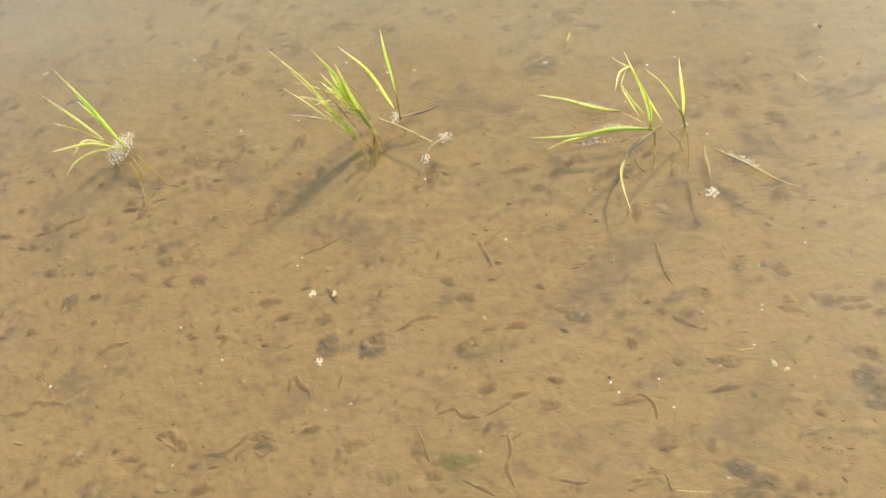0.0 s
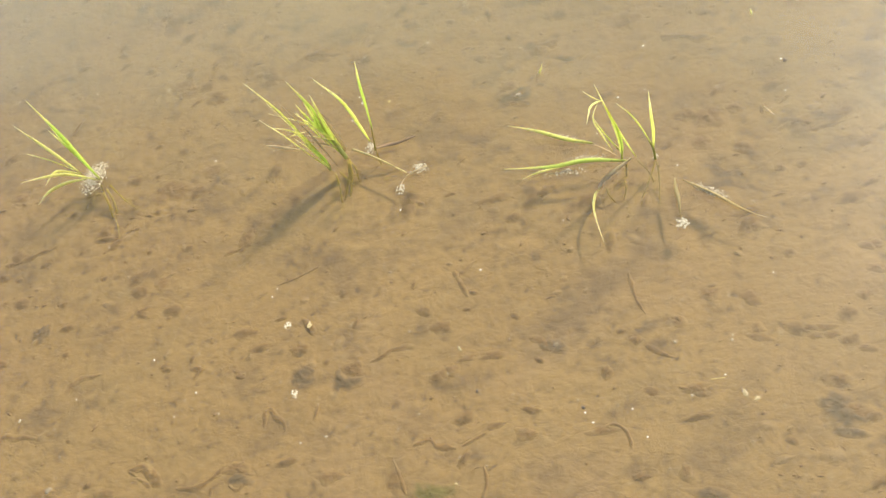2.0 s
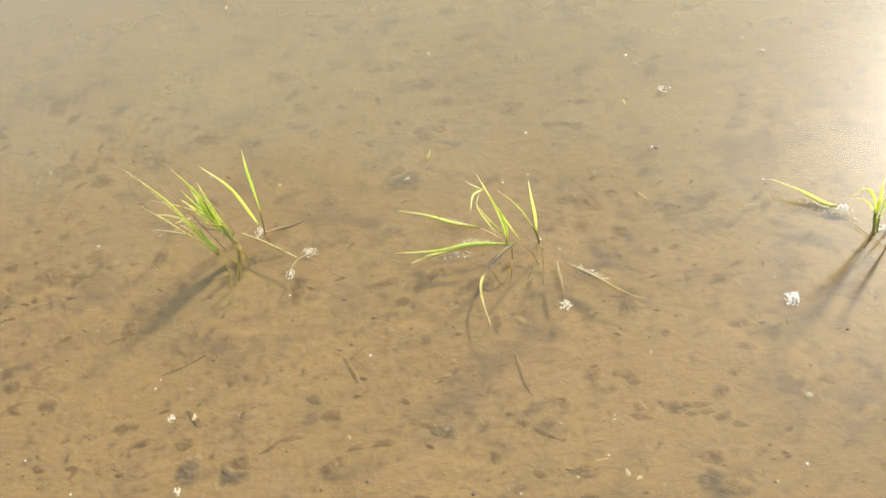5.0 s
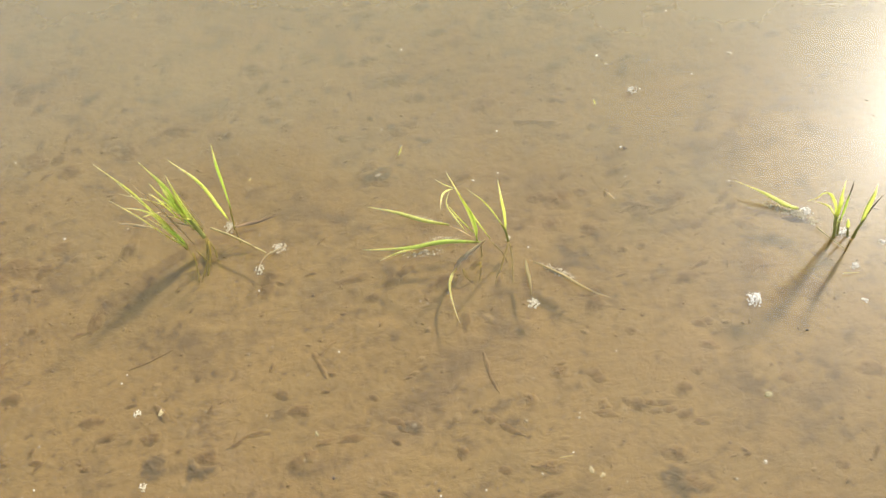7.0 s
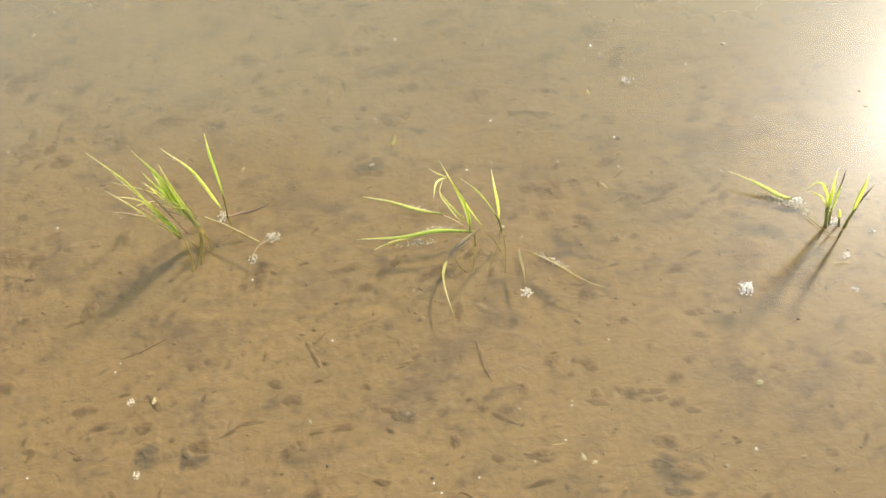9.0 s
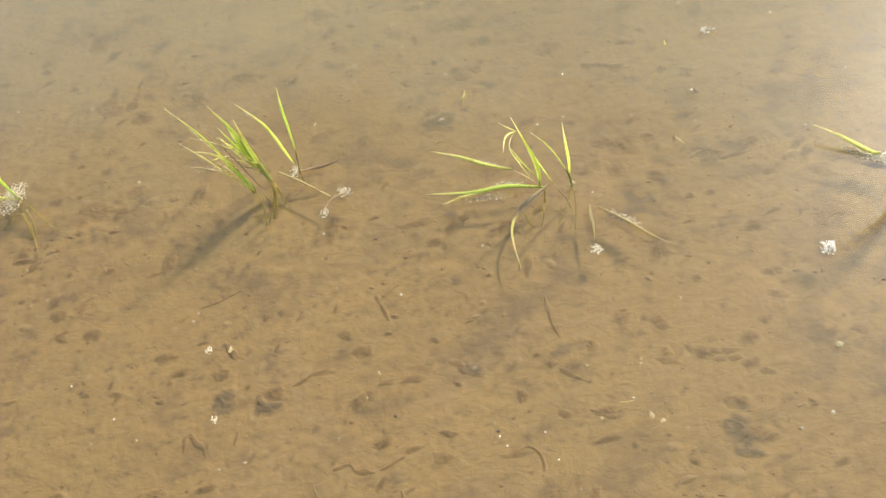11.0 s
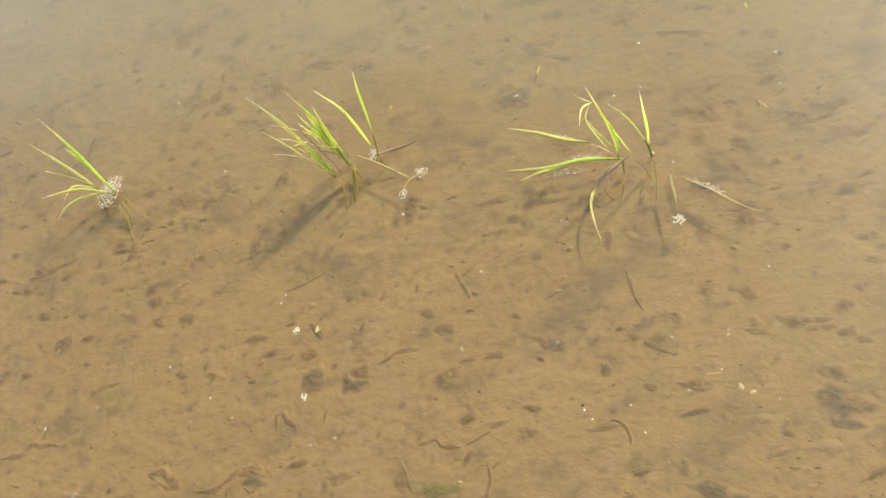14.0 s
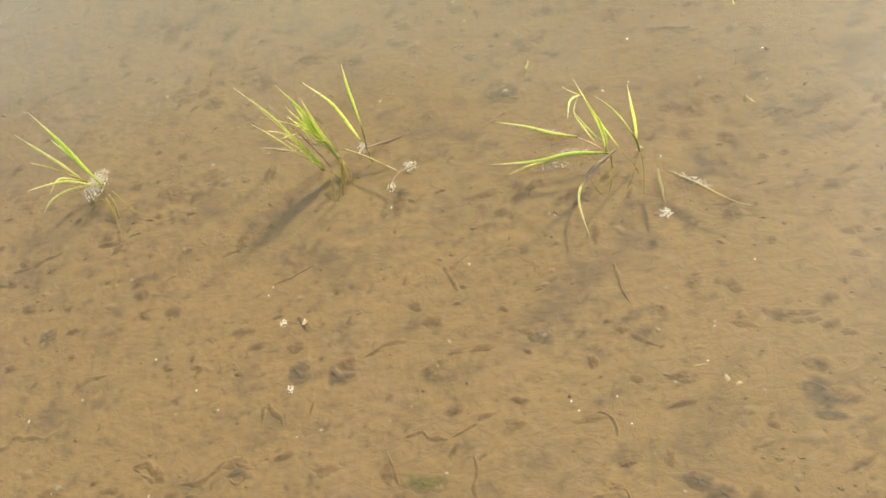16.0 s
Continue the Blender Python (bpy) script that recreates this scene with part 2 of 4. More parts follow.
HALF_BROWN = leaf_material("half_rotten_leaf", (0.40, 0.25, 0.13), (0.12, 0.082, 0.050), (0.48, 0.33, 0.19), 0.2, 0.32, 0.02, (0.40, 0.27, 0.15))
SCUM = leaf_material("scummy_leaf", (0.38, 0.29, 0.11), (0.28, 0.20, 0.08), (0.48, 0.39, 0.20), 0.4, shine=0.1, foot=(0.36, 0.28, 0.14))
SCUM_FOAM = foam_material("dirty_scum", (0.74, 0.63, 0.42), (0.27, 0.18, 0.085), 0.0, 0.30)
STRAW = plain_material("yellow_straw", (0.42, 0.31, 0.09), (0.52, 0.40, 0.14), 0.6)
OLIVE = plain_material("wet_stalk", (0.38, 0.27, 0.030), (0.45, 0.33, 0.05), 0.4, glow=0.4)
SHEATH = plain_material("olive_sheath", (0.27, 0.25, 0.05), (0.44, 0.40, 0.11), 0.5, glow=0.5)
HUSK = plain_material("pale_husk", (0.26, 0.20, 0.11), (0.44, 0.36, 0.23), 0.6, 900)
CHAFF = plain_material("yellow_chaff", (0.31, 0.22, 0.085), (0.46, 0.35, 0.16), 0.6, 700)
LEAFBIT = plain_material("leaf_scrap", (0.25, 0.20, 0.08), (0.38, 0.30, 0.13), 0.6, 700)
PEBBLE = plain_material("pale_pebble", (0.24, 0.19, 0.12), (0.36, 0.29, 0.20), 0.8, 180)
PEAT = plain_material("dark_peat", (0.045, 0.034, 0.022), (0.09, 0.068, 0.045), 0.7, 260)
CLOD = clod_material()
ALGAE = clod_material("slimy_algae", (0.070, 0.068, 0.016), (0.135, 0.122, 0.030), (0.12, 0.11, 0.026), 0.12)
MUCK = clod_material("black_muck", (0.062, 0.046, 0.030), (0.125, 0.086, 0.050), (0.100, 0.070, 0.042), 0.10)
CRUMB = plain_material("dark_crumb", (0.165, 0.091, 0.034), (0.225, 0.130, 0.050), 0.9, 90, relief=0.6)
DEPOSIT = clod_material("brown_deposit", (0.075, 0.041, 0.016), (0.140, 0.076, 0.030), (0.145, 0.080, 0.032), 0.28)
PALE_DEPOSIT = clod_material("pale_deposit", (0.270, 0.172, 0.076), (0.335, 0.222, 0.104), (0.310, 0.205, 0.096))
SPECK = plain_material("white_speck", (0.55, 0.47, 0.32), (0.85, 0.79, 0.64), 0.25, 500)
GRIT = plain_material("pale_grit", (0.30, 0.24, 0.16), (0.48, 0.40, 0.29), 0.9, 300)


# ---- shapes ----
def mesh_from(name, verts, faces, mat, smooth=True, uvs=None):
    me = bpy.data.meshes.new(name)
    me.from_pydata([tuple(v) for v in verts], [], faces)
    me.materials.append(mat)
    if uvs is not None:
        layer = me.uv_layers.new(name="uv")
        for loop in me.loops:
            layer.data[loop.index].uv = uvs[loop.vertex_index]
    if smooth:
        me.shade_smooth()
    me.update()
    return me


def part(name, me, parent, label=""):
    ob = new(name, me)
    ob.parent = parent
    return tagged(ob, label)


def along(points, n):
    """n + 1 points on a smooth curve through the given ones."""
    pts = [Vector(p) for p in points]
    if len(pts) == 2:
        pts.insert(1, (pts[0] + pts[1]) / 2)
    ext = [pts[0] * 2 - pts[1], *pts, pts[-1] * 2 - pts[-2]]
    res = []
    for i in range(n + 1):
        u = i / n * (len(pts) - 1)
        k = min(int(u), len(pts) - 2)
        f = u - k
        a, b, c, d = ext[k:k + 4]
        res.append(0.5 * ((2 * b) + (c - a) * f + (2 * a - 5 * b + 4 * c - d) * f * f + (3 * b - a - 3 * c + d) * f ** 3))
    return res


def ribbon(points, mm, twist=0.0, flat=False, n=16):
    """A thin leaf blade with a keeled cross-section, narrow at its foot, pointed at its tip."""
    line = along(points, n)
    verts, faces, uvs = [], [], []
    half = 0.88 * mm / 2000
    low = max(p[2] for p in points) < 0.045
    for i, p in enumerate(line):
        u = i / n
        d = (line[min(i + 1, n)] - line[max(i - 1, 0)]).normalized()
        face = Vector((0.1, -0.35, 0.9)) if flat else Vector((-0.1, -0.55, 0.8)) if low else Vector((-0.25, -0.95, 0.15))
        side = d.cross(face)
        side = side.normalized() if side.length > 1e-4 else Vector((1, 0, 0))
        side = Matrix.Rotation(radians(twist + 22 * math.sin(2.4 * u + mm)), 3, d) @ side
        up = side.cross(d).normalized()
        w = half * max(0.02, min(1.0, 0.45 + 1.6 * u) * (1 - max(0, (u - 0.42) / 0.58) ** 1.7))
        for off, lift, vv in ((-w, 0.10 * w, 0.0), (0, -0.16 * w, 0.5), (w, 0.10 * w, 1.0), (0, -0.16 * w - 0.00022, 0.5)):
            verts.append(p + side * off + up * lift)
            uvs.append((u, vv))
    for i in range(n):
        a, b = 4 * i, 4 * i + 4
        for j in range(4):
            k = (j + 1) % 4
            faces.append((a + j, a + k, b + k, b + j))
    faces += [(0, 3, 2, 1), (4 * n, 4 * n + 1, 4 * n + 2, 4 * n + 3)]
    return verts, faces, uvs


def tube(points, mm, taper=0.7, sides=7, n=10, lumpy=0.0, seed=0):
    line = along(points, n)
    rng = random.Random(seed)
    verts, faces = [], []
    for i, p in enumerate(line):
        d = (line[min(i + 1, n)] - line[max(i - 1, 0)]).normalized()
        a = d.orthogonal().normalized()
        b = d.cross(a)
        r = mm / 2000 * (1 - (1 - taper) * i / n)
        for j in range(sides):
            q = 2 * math.pi * j / sides
            rr = r * (1 + lumpy * rng.uniform(-1, 1))
            verts.append(p + (a * math.cos(q) + b * math.sin(q)) * rr)
    for i in range(n):
        for j in range(sides):
            k = (j + 1) % sides
            faces.append((i * sides + j, i * sides + k, (i + 1) * sides + k, (i + 1) * sides + j))
    faces += [tuple(range(sides))[::-1], tuple(n * sides + j for j in range(sides))]
    return verts, faces


def seedling(at, label):
    ob = new("rice_seedling")
    ob.location = at
    ob.empty_display_size = 0.02
    return tagged(ob, label, "rice seedling", "rice seedlings planted in a row")


def local(parent, verts):
    return [v - parent.location for v in verts]


def blade(parent, mat, mm, points, twist=0.0, name="leaf"):
    flat = max(p[2] for p in points) < 0.016
    verts, faces, uvs = ribbon(points, mm, twist, flat)
    label = {PALE: "pale yellowing leaf", DRY: "thin dry leaf", BROWN: "dark withered leaf", LIME: "yellow-green leaf"}.get(mat, "")
    return part(name, mesh_from(name, local(parent, verts), faces, mat, uvs=uvs), parent, label)


def stalk(parent, mat, mm, points, name="submerged_stalk"):
    if name == "submerged_stalk":
        points = [(x, y, min(z, 0.0) - 0.0045) for x, y, z in points]
    verts, faces = tube(points, mm * (0.62 if mat is OLIVE else 1.0), 0.6, 8, 8)
    label = "olive leaf sheath" if mat is SHEATH else "wet olive stalk"
    return part(name, mesh_from(name, local(parent, verts), faces, mat), parent, label)


def loose_blade(name, mat, mm, points, label):
    if mat is STRAW:
        verts, faces = tube(points, mm, 0.8, 7, 10)
        uvs = None
    else:
        verts, faces, uvs = ribbon(points, mm, 0, True, 12)
    c = Vector(points[0])
    ob = new(name, mesh_from(name, [v - c for v in verts], faces, mat, uvs=uvs))
    ob.location = c
    return tagged(ob, label, "plant debris")


def ball(sub):
    bm = bmesh.new()
    bmesh.ops.create_icosphere(bm, subdivisions=sub, radius=1.0)
    bm.verts.ensure_lookup_table()
    v = np.array([p.co[:] for p in bm.verts])
    f = [tuple(q.index for q in face.verts) for face in bm.faces]
    bm.free()
    return v, f


BALL1, BALL2 = ball(1), ball(2)
MUD_Z = -0.022
foams = 0


def foam(at, ra, rb, degrees, count, label, mat):
    """A raft of bubbles of mixed size, crowded towards its middle."""
    global foams
    foams += 1
    rng = random.Random(40 + foams)
    verts, faces = [], []
    bv, bf = BALL1
    ca, sa = math.cos(radians(degrees)), math.sin(radians(degrees))
    off = Vector((at[0] * 70, at[1] * 70, foams))
    for i in range(13 * count):
        q, s = rng.uniform(0, 2 * math.pi), rng.random() ** 0.6 * (1 + 0.35 * rng.random())
        x, y = ra * s * math.cos(q), rb * s * math.sin(q)
        if noise.noise(Vector((x, y, 0)) * 420 + off) + 0.5 * noise.noise(Vector((x, y, 0)) * 1100 + off) < 0.55 * s - 0.42:
            continue
        r = rng.choice((0.0002, 0.00025, 0.0003, 0.0004, 0.0005, 0.0007)) * rng.uniform(0.75, 1.2)
        pile = max(0.0, 1 - s) * min(ra, rb) * 0.3 * rng.random()
        pos = np.array((x * ca - y * sa, x * sa + y * ca, 0.25 * r + pile))
        base = len(verts)
        verts.extend(bv * r * np.array((1, 1, 0.85)) + pos)
        faces.extend(tuple(k + base for k in f) for f in bf)
    ob = new("foam_patch", mesh_from("foam_patch", verts, faces, mat))
    ob.location = (*at, 0)
    return tagged(ob, label, "foam", "foam patches on the water")


flakes = 0


def flake(at, mm, mat, label):
    """A small crumpled scrap with thickness, lying on the water."""
    global flakes
    flakes += 1
    rng = random.Random(900 + flakes)
    r, n = mm / 1000, 8
    turn, slim = rng.uniform(0, math.pi), rng.uniform(0.45, 0.8)
    top = [Vector((0, 0, 0.0012 + 0.10 * r))]
    for i in range(n):
        q = 2 * math.pi * i / n
        k = r * rng.uniform(0.45, 1.25)
        x, y = k * math.cos(q), k * math.sin(q) * slim
        top.append(Vector((x * math.cos(turn) - y * math.sin(turn), x * math.sin(turn) + y * math.cos(turn), 0.0008 + rng.uniform(0, 0.16) * r)))
    verts = top + [v - Vector((0, 0, 0.0009)) for v in top]
    faces = []
    for i in range(1, n + 1):
        k = i % n + 1
        faces += [(0, i, k), (n + 1, n + 1 + k, n + 1 + i), (i, n + 1 + i, n + 1 + k, k)]
    name = {"yellow_chaff": "chaff_flake", "leaf_scrap": "leaf_scrap", "dark_peat": "peat_crumb", "yellow_straw": "straw_bit"}.get(mat.name, "husk")
    ob = new(name, mesh_from(name, verts, faces, mat, smooth=False))
    ob.location = (*at, 0)
    return tagged(ob, label, "plant debris", "bits floating on the water")


strands = 0


def strand(mm, points):
    """A ragged strand of rotting straw, flattened and half covered by mud."""
    global strands
    strands += 1
    rng = random.Random(700 + strands)
    off = Vector((rng.uniform(0, 99), rng.uniform(0, 99), 0))
    n, cols = 30, 9
    line = along([(x, y, 0) for x, y in points], n)
    c = line[0]
    flat, lifts, uvs, faces = [], [], [], []
    for i, p in enumerate(line):
        d = (line[min(i + 1, n)] - line[max(i - 1, 0)]).normalized()
        side = Vector((-d.y, d.x, 0))
        ends = min(1.0, 5 * min(i / n, 1 - i / n) + 0.15)
        wide = mm / 1000 * (1.15 + 1.2 * noise.noise(p * 60 + off)) * (0.5 + 0.5 * ends)
        for j in range(cols):
            q = 2 * j / (cols - 1) - 1
            v = p + side * (q * wide + mm / 1100 * noise.noise(p * 70 - off))
            rough = noise.noise(v * 130 + off) + 0.7 * noise.noise(v * 330 + off)
            lifts.append(0.0013 * (1 - q * q) - 0.0003 + mm / 1000 * (0.10 * ends + 0.22 * max(0.0, rough)) * (1 - q * q))
            flat.append((v.x, v.y))
            gap = 0.75 * max(0.0, 0.2 + 1.3 * noise.noise(v * 75 - off)) + 0.5 * (1 - ends)
            uvs.append((min(1.0, abs(q) + gap), 0.0))
    fx, fy = np.array(flat).T
    z0 = mud_height(c.x, c.y)
    zs = MUD_Z + relief(fx, fy) - z0 + np.array(lifts)
    for i in range(n):
        for j in range(cols - 1):
            a = i * cols + j
            faces.append((a, a + 1, a + cols + 1, a + cols))
    ob = new("rotting_strand", mesh_from("rotting_strand", list(zip((fx - c.x).tolist(), (fy - c.y).tolist(), zs.tolist())), faces, CLOD, uvs=uvs))
    ob.location = (c.x, c.y, z0)
    return tagged(ob, "dark strand of rotting straw half buried in mud", "plant debris", "rotting strands on the paddy bottom")


clods = 0


def clod(at, rx, ry, degrees, h, mat=None):
    """A soft ragged heap, settled on the mud and thinning out at its rim."""
    global clods
    clods += 1
    rng = random.Random(300 + clods)
    off = Vector((rng.uniform(0, 99), rng.uniform(0, 99), 0))
    turn = radians(degrees) + rng.uniform(-0.25, 0.25)
    c, s = math.cos(turn), math.sin(turn)
    rings, seg = 12, 34
    verts, faces, uvs = [(0.0, 0.0, 0.0009 + h * 0.3)], [], [(0.0, 0.0)]
    z0 = mud_height(*at)
    flat, lifts = [], []
    for i in range(1, rings + 1):
        q = 1.45 * i / rings
        for j in range(seg):
            a = 2 * math.pi * j / seg
            k = q * (1 + 0.45 * noise.noise(Vector((math.cos(a) * 1.3, math.sin(a) * 1.3, clods * 1.7))))
            x, y = k * rx * math.cos(a), k * ry * math.sin(a)
            x, y = x * c - y * s, x * s + y * c
            p = Vector((x, y, 0))
            rough = noise.noise(p * 80 + off) + 0.8 * noise.noise(p * 190 + off) + 0.7 * noise.noise(p * 420 + off)
            lifts.append(0.0014 * (1 - (i / rings) ** 3) - 0.0005 + h * (0.12 * max(0.0, 1 - q * q / 2.1) + 0.30 * max(0.0, rough) * max(0.0, 1.3 - q)))
            flat.append((x, y))
            uvs.append((q / 1.45, 0.0))
    fx, fy = np.array(flat).T
    zs = MUD_Z + relief(at[0] + fx, at[1] + fy) - z0 + np.array(lifts)
    verts += list(zip(fx.tolist(), fy.tolist(), zs.tolist()))
    for j in range(seg):
        k = (j + 1) % seg
        faces.append((0, 1 + j, 1 + k))
        for i in range(rings - 1):
            a, b = 1 + i * seg, 1 + (i + 1) * seg
            faces.append((a + j, b + j, b + k, a + k))
    ob = new("mud_clod", mesh_from("mud_clod", verts, faces, mat or CLOD, uvs=uvs))
    ob.location = (*at, z0)
    label = {ALGAE: "olive clump of slimy algae settled on the mud", MUCK: "black ragged heap of muck sunk in the mud"}.get(mat, "brown soft clod of rotting matter settled on the mud")
    return tagged(ob, label, "algae" if mat is ALGAE else "clod", "clods on the paddy bottom")


def pebble(at, mm, label):
    """A small worn lump, half sunk in the mud."""
    v, f = BALL2
    off = Vector((at[0] * 90, at[1] * 90, mm))
    verts = [Vector(p) * (1 + 0.45 * noise.noise(Vector(p) * 1.4 + off) + 0.15 * noise.noise(Vector(p) * 4 + off)) * (mm / 1000) for p in v]
    ob = new("pebble", mesh_from("pebble", [(p.x * 1.25, p.y, p.z * 0.5) for p in verts], f, PEBBLE))
    ob.location = (*at, mud_height(*at) + mm / 5000)
    return tagged(ob, label, "pebble", "pale lumps on the paddy bottom")


# ---- paddy bottom and water ----
def lattice(ix, iy, seed):
    """A repeatable random number for each lattice point."""
    h = (ix.astype(np.int64) * 374761393 + iy.astype(np.int64) * 668265263 + seed * 974711) & 0x7FFFFFFF
    h = ((h ^ (h >> 13)) * 1274126177) & 0x7FFFFFFF
    return ((h ^ (h >> 16)) & 0xFFFF) / 65535.0


def swirl(x, y, scale, seed):
    """Gradient noise, about -0.7 to 0.7."""
    x, y = np.asarray(x) * scale, np.asarray(y) * scale
    ix, iy = np.floor(x), np.floor(y)
    fx, fy = x - ix, y - iy
    ux, uy = fx ** 3 * (fx * (fx * 6 - 15) + 10), fy ** 3 * (fy * (fy * 6 - 15) + 10)

    def corner(dx, dy):
        a = lattice(ix + dx, iy + dy, seed) * 2 * np.pi
        return np.cos(a) * (fx - dx) + np.sin(a) * (fy - dy)

    low = corner(0, 0) * (1 - ux) + corner(1, 0) * ux
    high = corner(0, 1) * (1 - ux) + corner(1, 1) * ux
    return low * (1 - uy) + high * uy


def relief(x, y):
    """Soft, footworn paddy mud: slow swells, ragged crumbs and crevices in patches, small dents."""
    x, y = np.asarray(x, float), np.asarray(y, float)
    xs = x * 0.85 + 0.1 * y
    wx, wy = xs + 0.035 * swirl(x, y, 9, 3), y + 0.035 * swirl(x, y, 9, 4)
    h = 0.004 * swirl(x, y, 4, 1) + 0.0025 * swirl(x, y, 9, 2)
    patch = np.clip(swirl(wx, wy, 4.5, 7) * 1.6 + 0.55, 0.2, 0.75)
    rough = 0.0012 * swirl(wx, wy, 23, 5) + 0.0012 * swirl(wx + 0.4 * wy, wy, 47, 6)
    rough += 0.0018 * swirl(wx, wy - 0.3 * wx, 83, 8) + 0.0022 * swirl(wx, wy, 130, 10)
    dent = np.clip(swirl(wx, wy, 17, 9) - 0.33, 0, 1)
    near = np.clip((0.62 + 1.4 - np.hypot(x - 0.2, (y - 1.1) * 1.1)) / 0.8, 0, 1)
    return (h + 0.62 * patch * rough - 0.012 * dent) * near


def mud_height(x, y):
    return MUD_Z + float(relief(x, y))


def graded(lo, hi, step, reach):
    """Even steps in the near stretch, then ever wider ones out to the horizon."""
    mid = list(np.arange(lo, hi + step / 2, step))
    out, s, a, b = [], step, lo, hi
    head, tail = [], []
    while b < reach:
        s *= 1.35
        a, b = a - s, b + s
        head.append(a)
        tail.append(b)
    return np.array(head[::-1] + mid + tail)


def sheet(name, xs, ys, zf, mat, label, cat):
    gx, gy = np.meshgrid(xs, ys)
    z = zf(gx, gy)
    me = bpy.data.meshes.new(name)
    nx, ny = len(xs), len(ys)
    idx = np.arange(nx * ny).reshape(ny, nx)
    quads = np.stack((idx[:-1, :-1], idx[:-1, 1:], idx[1:, 1:], idx[1:, :-1]), -1).reshape(-1, 4)
    me.from_pydata(np.stack((gx, gy, z), -1).reshape(-1, 3).tolist(), [], quads.tolist())
    me.materials.append(mat)
    me.shade_smooth()
    return tagged(new(name, me), label, cat, kind="structure")


sheet("ground", graded(-0.75, 1.15, 0.003, 400), graded(0.36, 1.9, 0.003, 400), lambda x, y: MUD_Z + relief(x, y), MUD,
      "soft brown mud of the flooded rice paddy", "mud")
sheet("water", graded(-2, 2, 0.5, 400), graded(-1, 3, 0.5, 400), lambda x, y: x * 0.0, WATER,
      "shallow cloudy water lying still over brown mud", "water")
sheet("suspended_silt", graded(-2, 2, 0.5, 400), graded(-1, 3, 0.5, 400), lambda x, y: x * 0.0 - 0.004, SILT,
      "thin brown silt hanging in the shallow water, paled far off by painted sky sheen", "water")


# ---- seedlings, floating bits, sunken bits ----
seedling_a = seedling((-0.384, 0.969, 0.000), "young green rice seedling with foam round its foot")
blade(seedling_a, GREEN, 6.4, [(-0.375, 0.963, 0.000), (-0.374, 0.967, 0.043), (-0.373, 0.971, 0.080), (-0.376, 0.977, 0.126)])
blade(seedling_a, GREEN, 4.7, [(-0.385, 0.976, -0.000), (-0.390, 0.985, 0.035), (-0.398, 0.993, 0.067)], twist=25)
blade(seedling_a, LIME, 3.8, [(-0.378, 0.967, -0.000), (-0.380, 0.973, 0.031), (-0.383, 0.979, 0.068), (-0.383, 0.985, 0.099)], twist=-30)
blade(seedling_a, PALE, 5.9, [(-0.400, 0.979, 0.000), (-0.408, 0.982, 0.045), (-0.419, 0.985, 0.095)])
blade(seedling_a, LIME, 4.0, [(-0.402, 0.982, -0.000), (-0.414, 0.977, 0.037), (-0.426, 0.973, 0.061)])
blade(seedling_a, PALE, 3.9, [(-0.394, 0.970, 0.012), (-0.404, 0.964, 0.030), (-0.419, 0.967, 0.026), (-0.444, 0.972, 0.006)])
blade(seedling_a, PALE, 4.3, [(-0.378, 0.964, 0.000), (-0.396, 0.958, 0.028), (-0.424, 0.962, 0.030), (-0.467, 0.976, 0.018)])
blade(seedling_a, PALE, 4.3, [(-0.392, 0.971, 0.000), (-0.405, 0.954, 0.020), (-0.430, 0.951, 0.016), (-0.452, 0.949, 0.003)])
stalk(seedling_a, OLIVE, 4.6, [(-0.369, 0.951, 0.000), (-0.364, 0.937, -0.008), (-0.364, 0.925, -0.016)])
stalk(seedling_a, OLIVE, 5.2, [(-0.373, 0.947, 0.000), (-0.370, 0.935, -0.008), (-0.370, 0.922, -0.018)])
stalk(seedling_a, OLIVE, 3.0, [(-0.365, 0.955, 0.000), (-0.351, 0.936, -0.008), (-0.340, 0.925, -0.016)])
stalk(seedling_a, OLIVE, 1.6, [(-0.368, 0.938, -0.008), (-0.360, 0.904, -0.014), (-0.359, 0.886, -0.019)])
stalk(seedling_a, OLIVE, 3.4, [(-0.380, 0.965, 0.000), (-0.384, 0.955, -0.024)])

seedling_b = seedling((-0.089, 0.897, 0.000), "bushy green rice seedling leaning over the water")
blade(seedling_b, LIME, 4.4, [(-0.098, 0.894, 0.003), (-0.110, 0.898, 0.070), (-0.116, 0.900, 0.095), (-0.129, 0.902, 0.134)])
blade(seedling_b, PALE, 4.2, [(-0.095, 0.885, 0.000), (-0.108, 0.887, 0.034), (-0.120, 0.889, 0.067), (-0.133, 0.891, 0.094)])
blade(seedling_b, LIME, 5.2, [(-0.098, 0.893, -0.004), (-0.106, 0.899, 0.033), (-0.114, 0.903, 0.060)])
blade(seedling_b, PALE, 3.2, [(-0.099, 0.894, 0.008), (-0.108, 0.897, 0.047), (-0.116, 0.898, 0.062), (-0.130, 0.898, 0.072)], twist=30)
blade(seedling_b, DRY, 1.6, [(-0.091, 0.894, -0.005), (-0.099, 0.897, 0.052), (-0.110, 0.900, 0.101)], twist=20)
blade(seedling_b, PALE, 1.9, [(-0.114, 0.885, 0.067), (-0.104, 0.884, 0.069), (-0.095, 0.885, 0.067)])
blade(seedling_b, GREEN, 6.4, [(-0.080, 0.901, -0.003), (-0.084, 0.903, 0.037), (-0.087, 0.906, 0.078), (-0.095, 0.908, 0.116)], twist=-10)
blade(seedling_b, GREEN, 4.6, [(-0.082, 0.901, -0.001), (-0.090, 0.908, 0.031), (-0.099, 0.914, 0.059), (-0.103, 0.917, 0.076)])
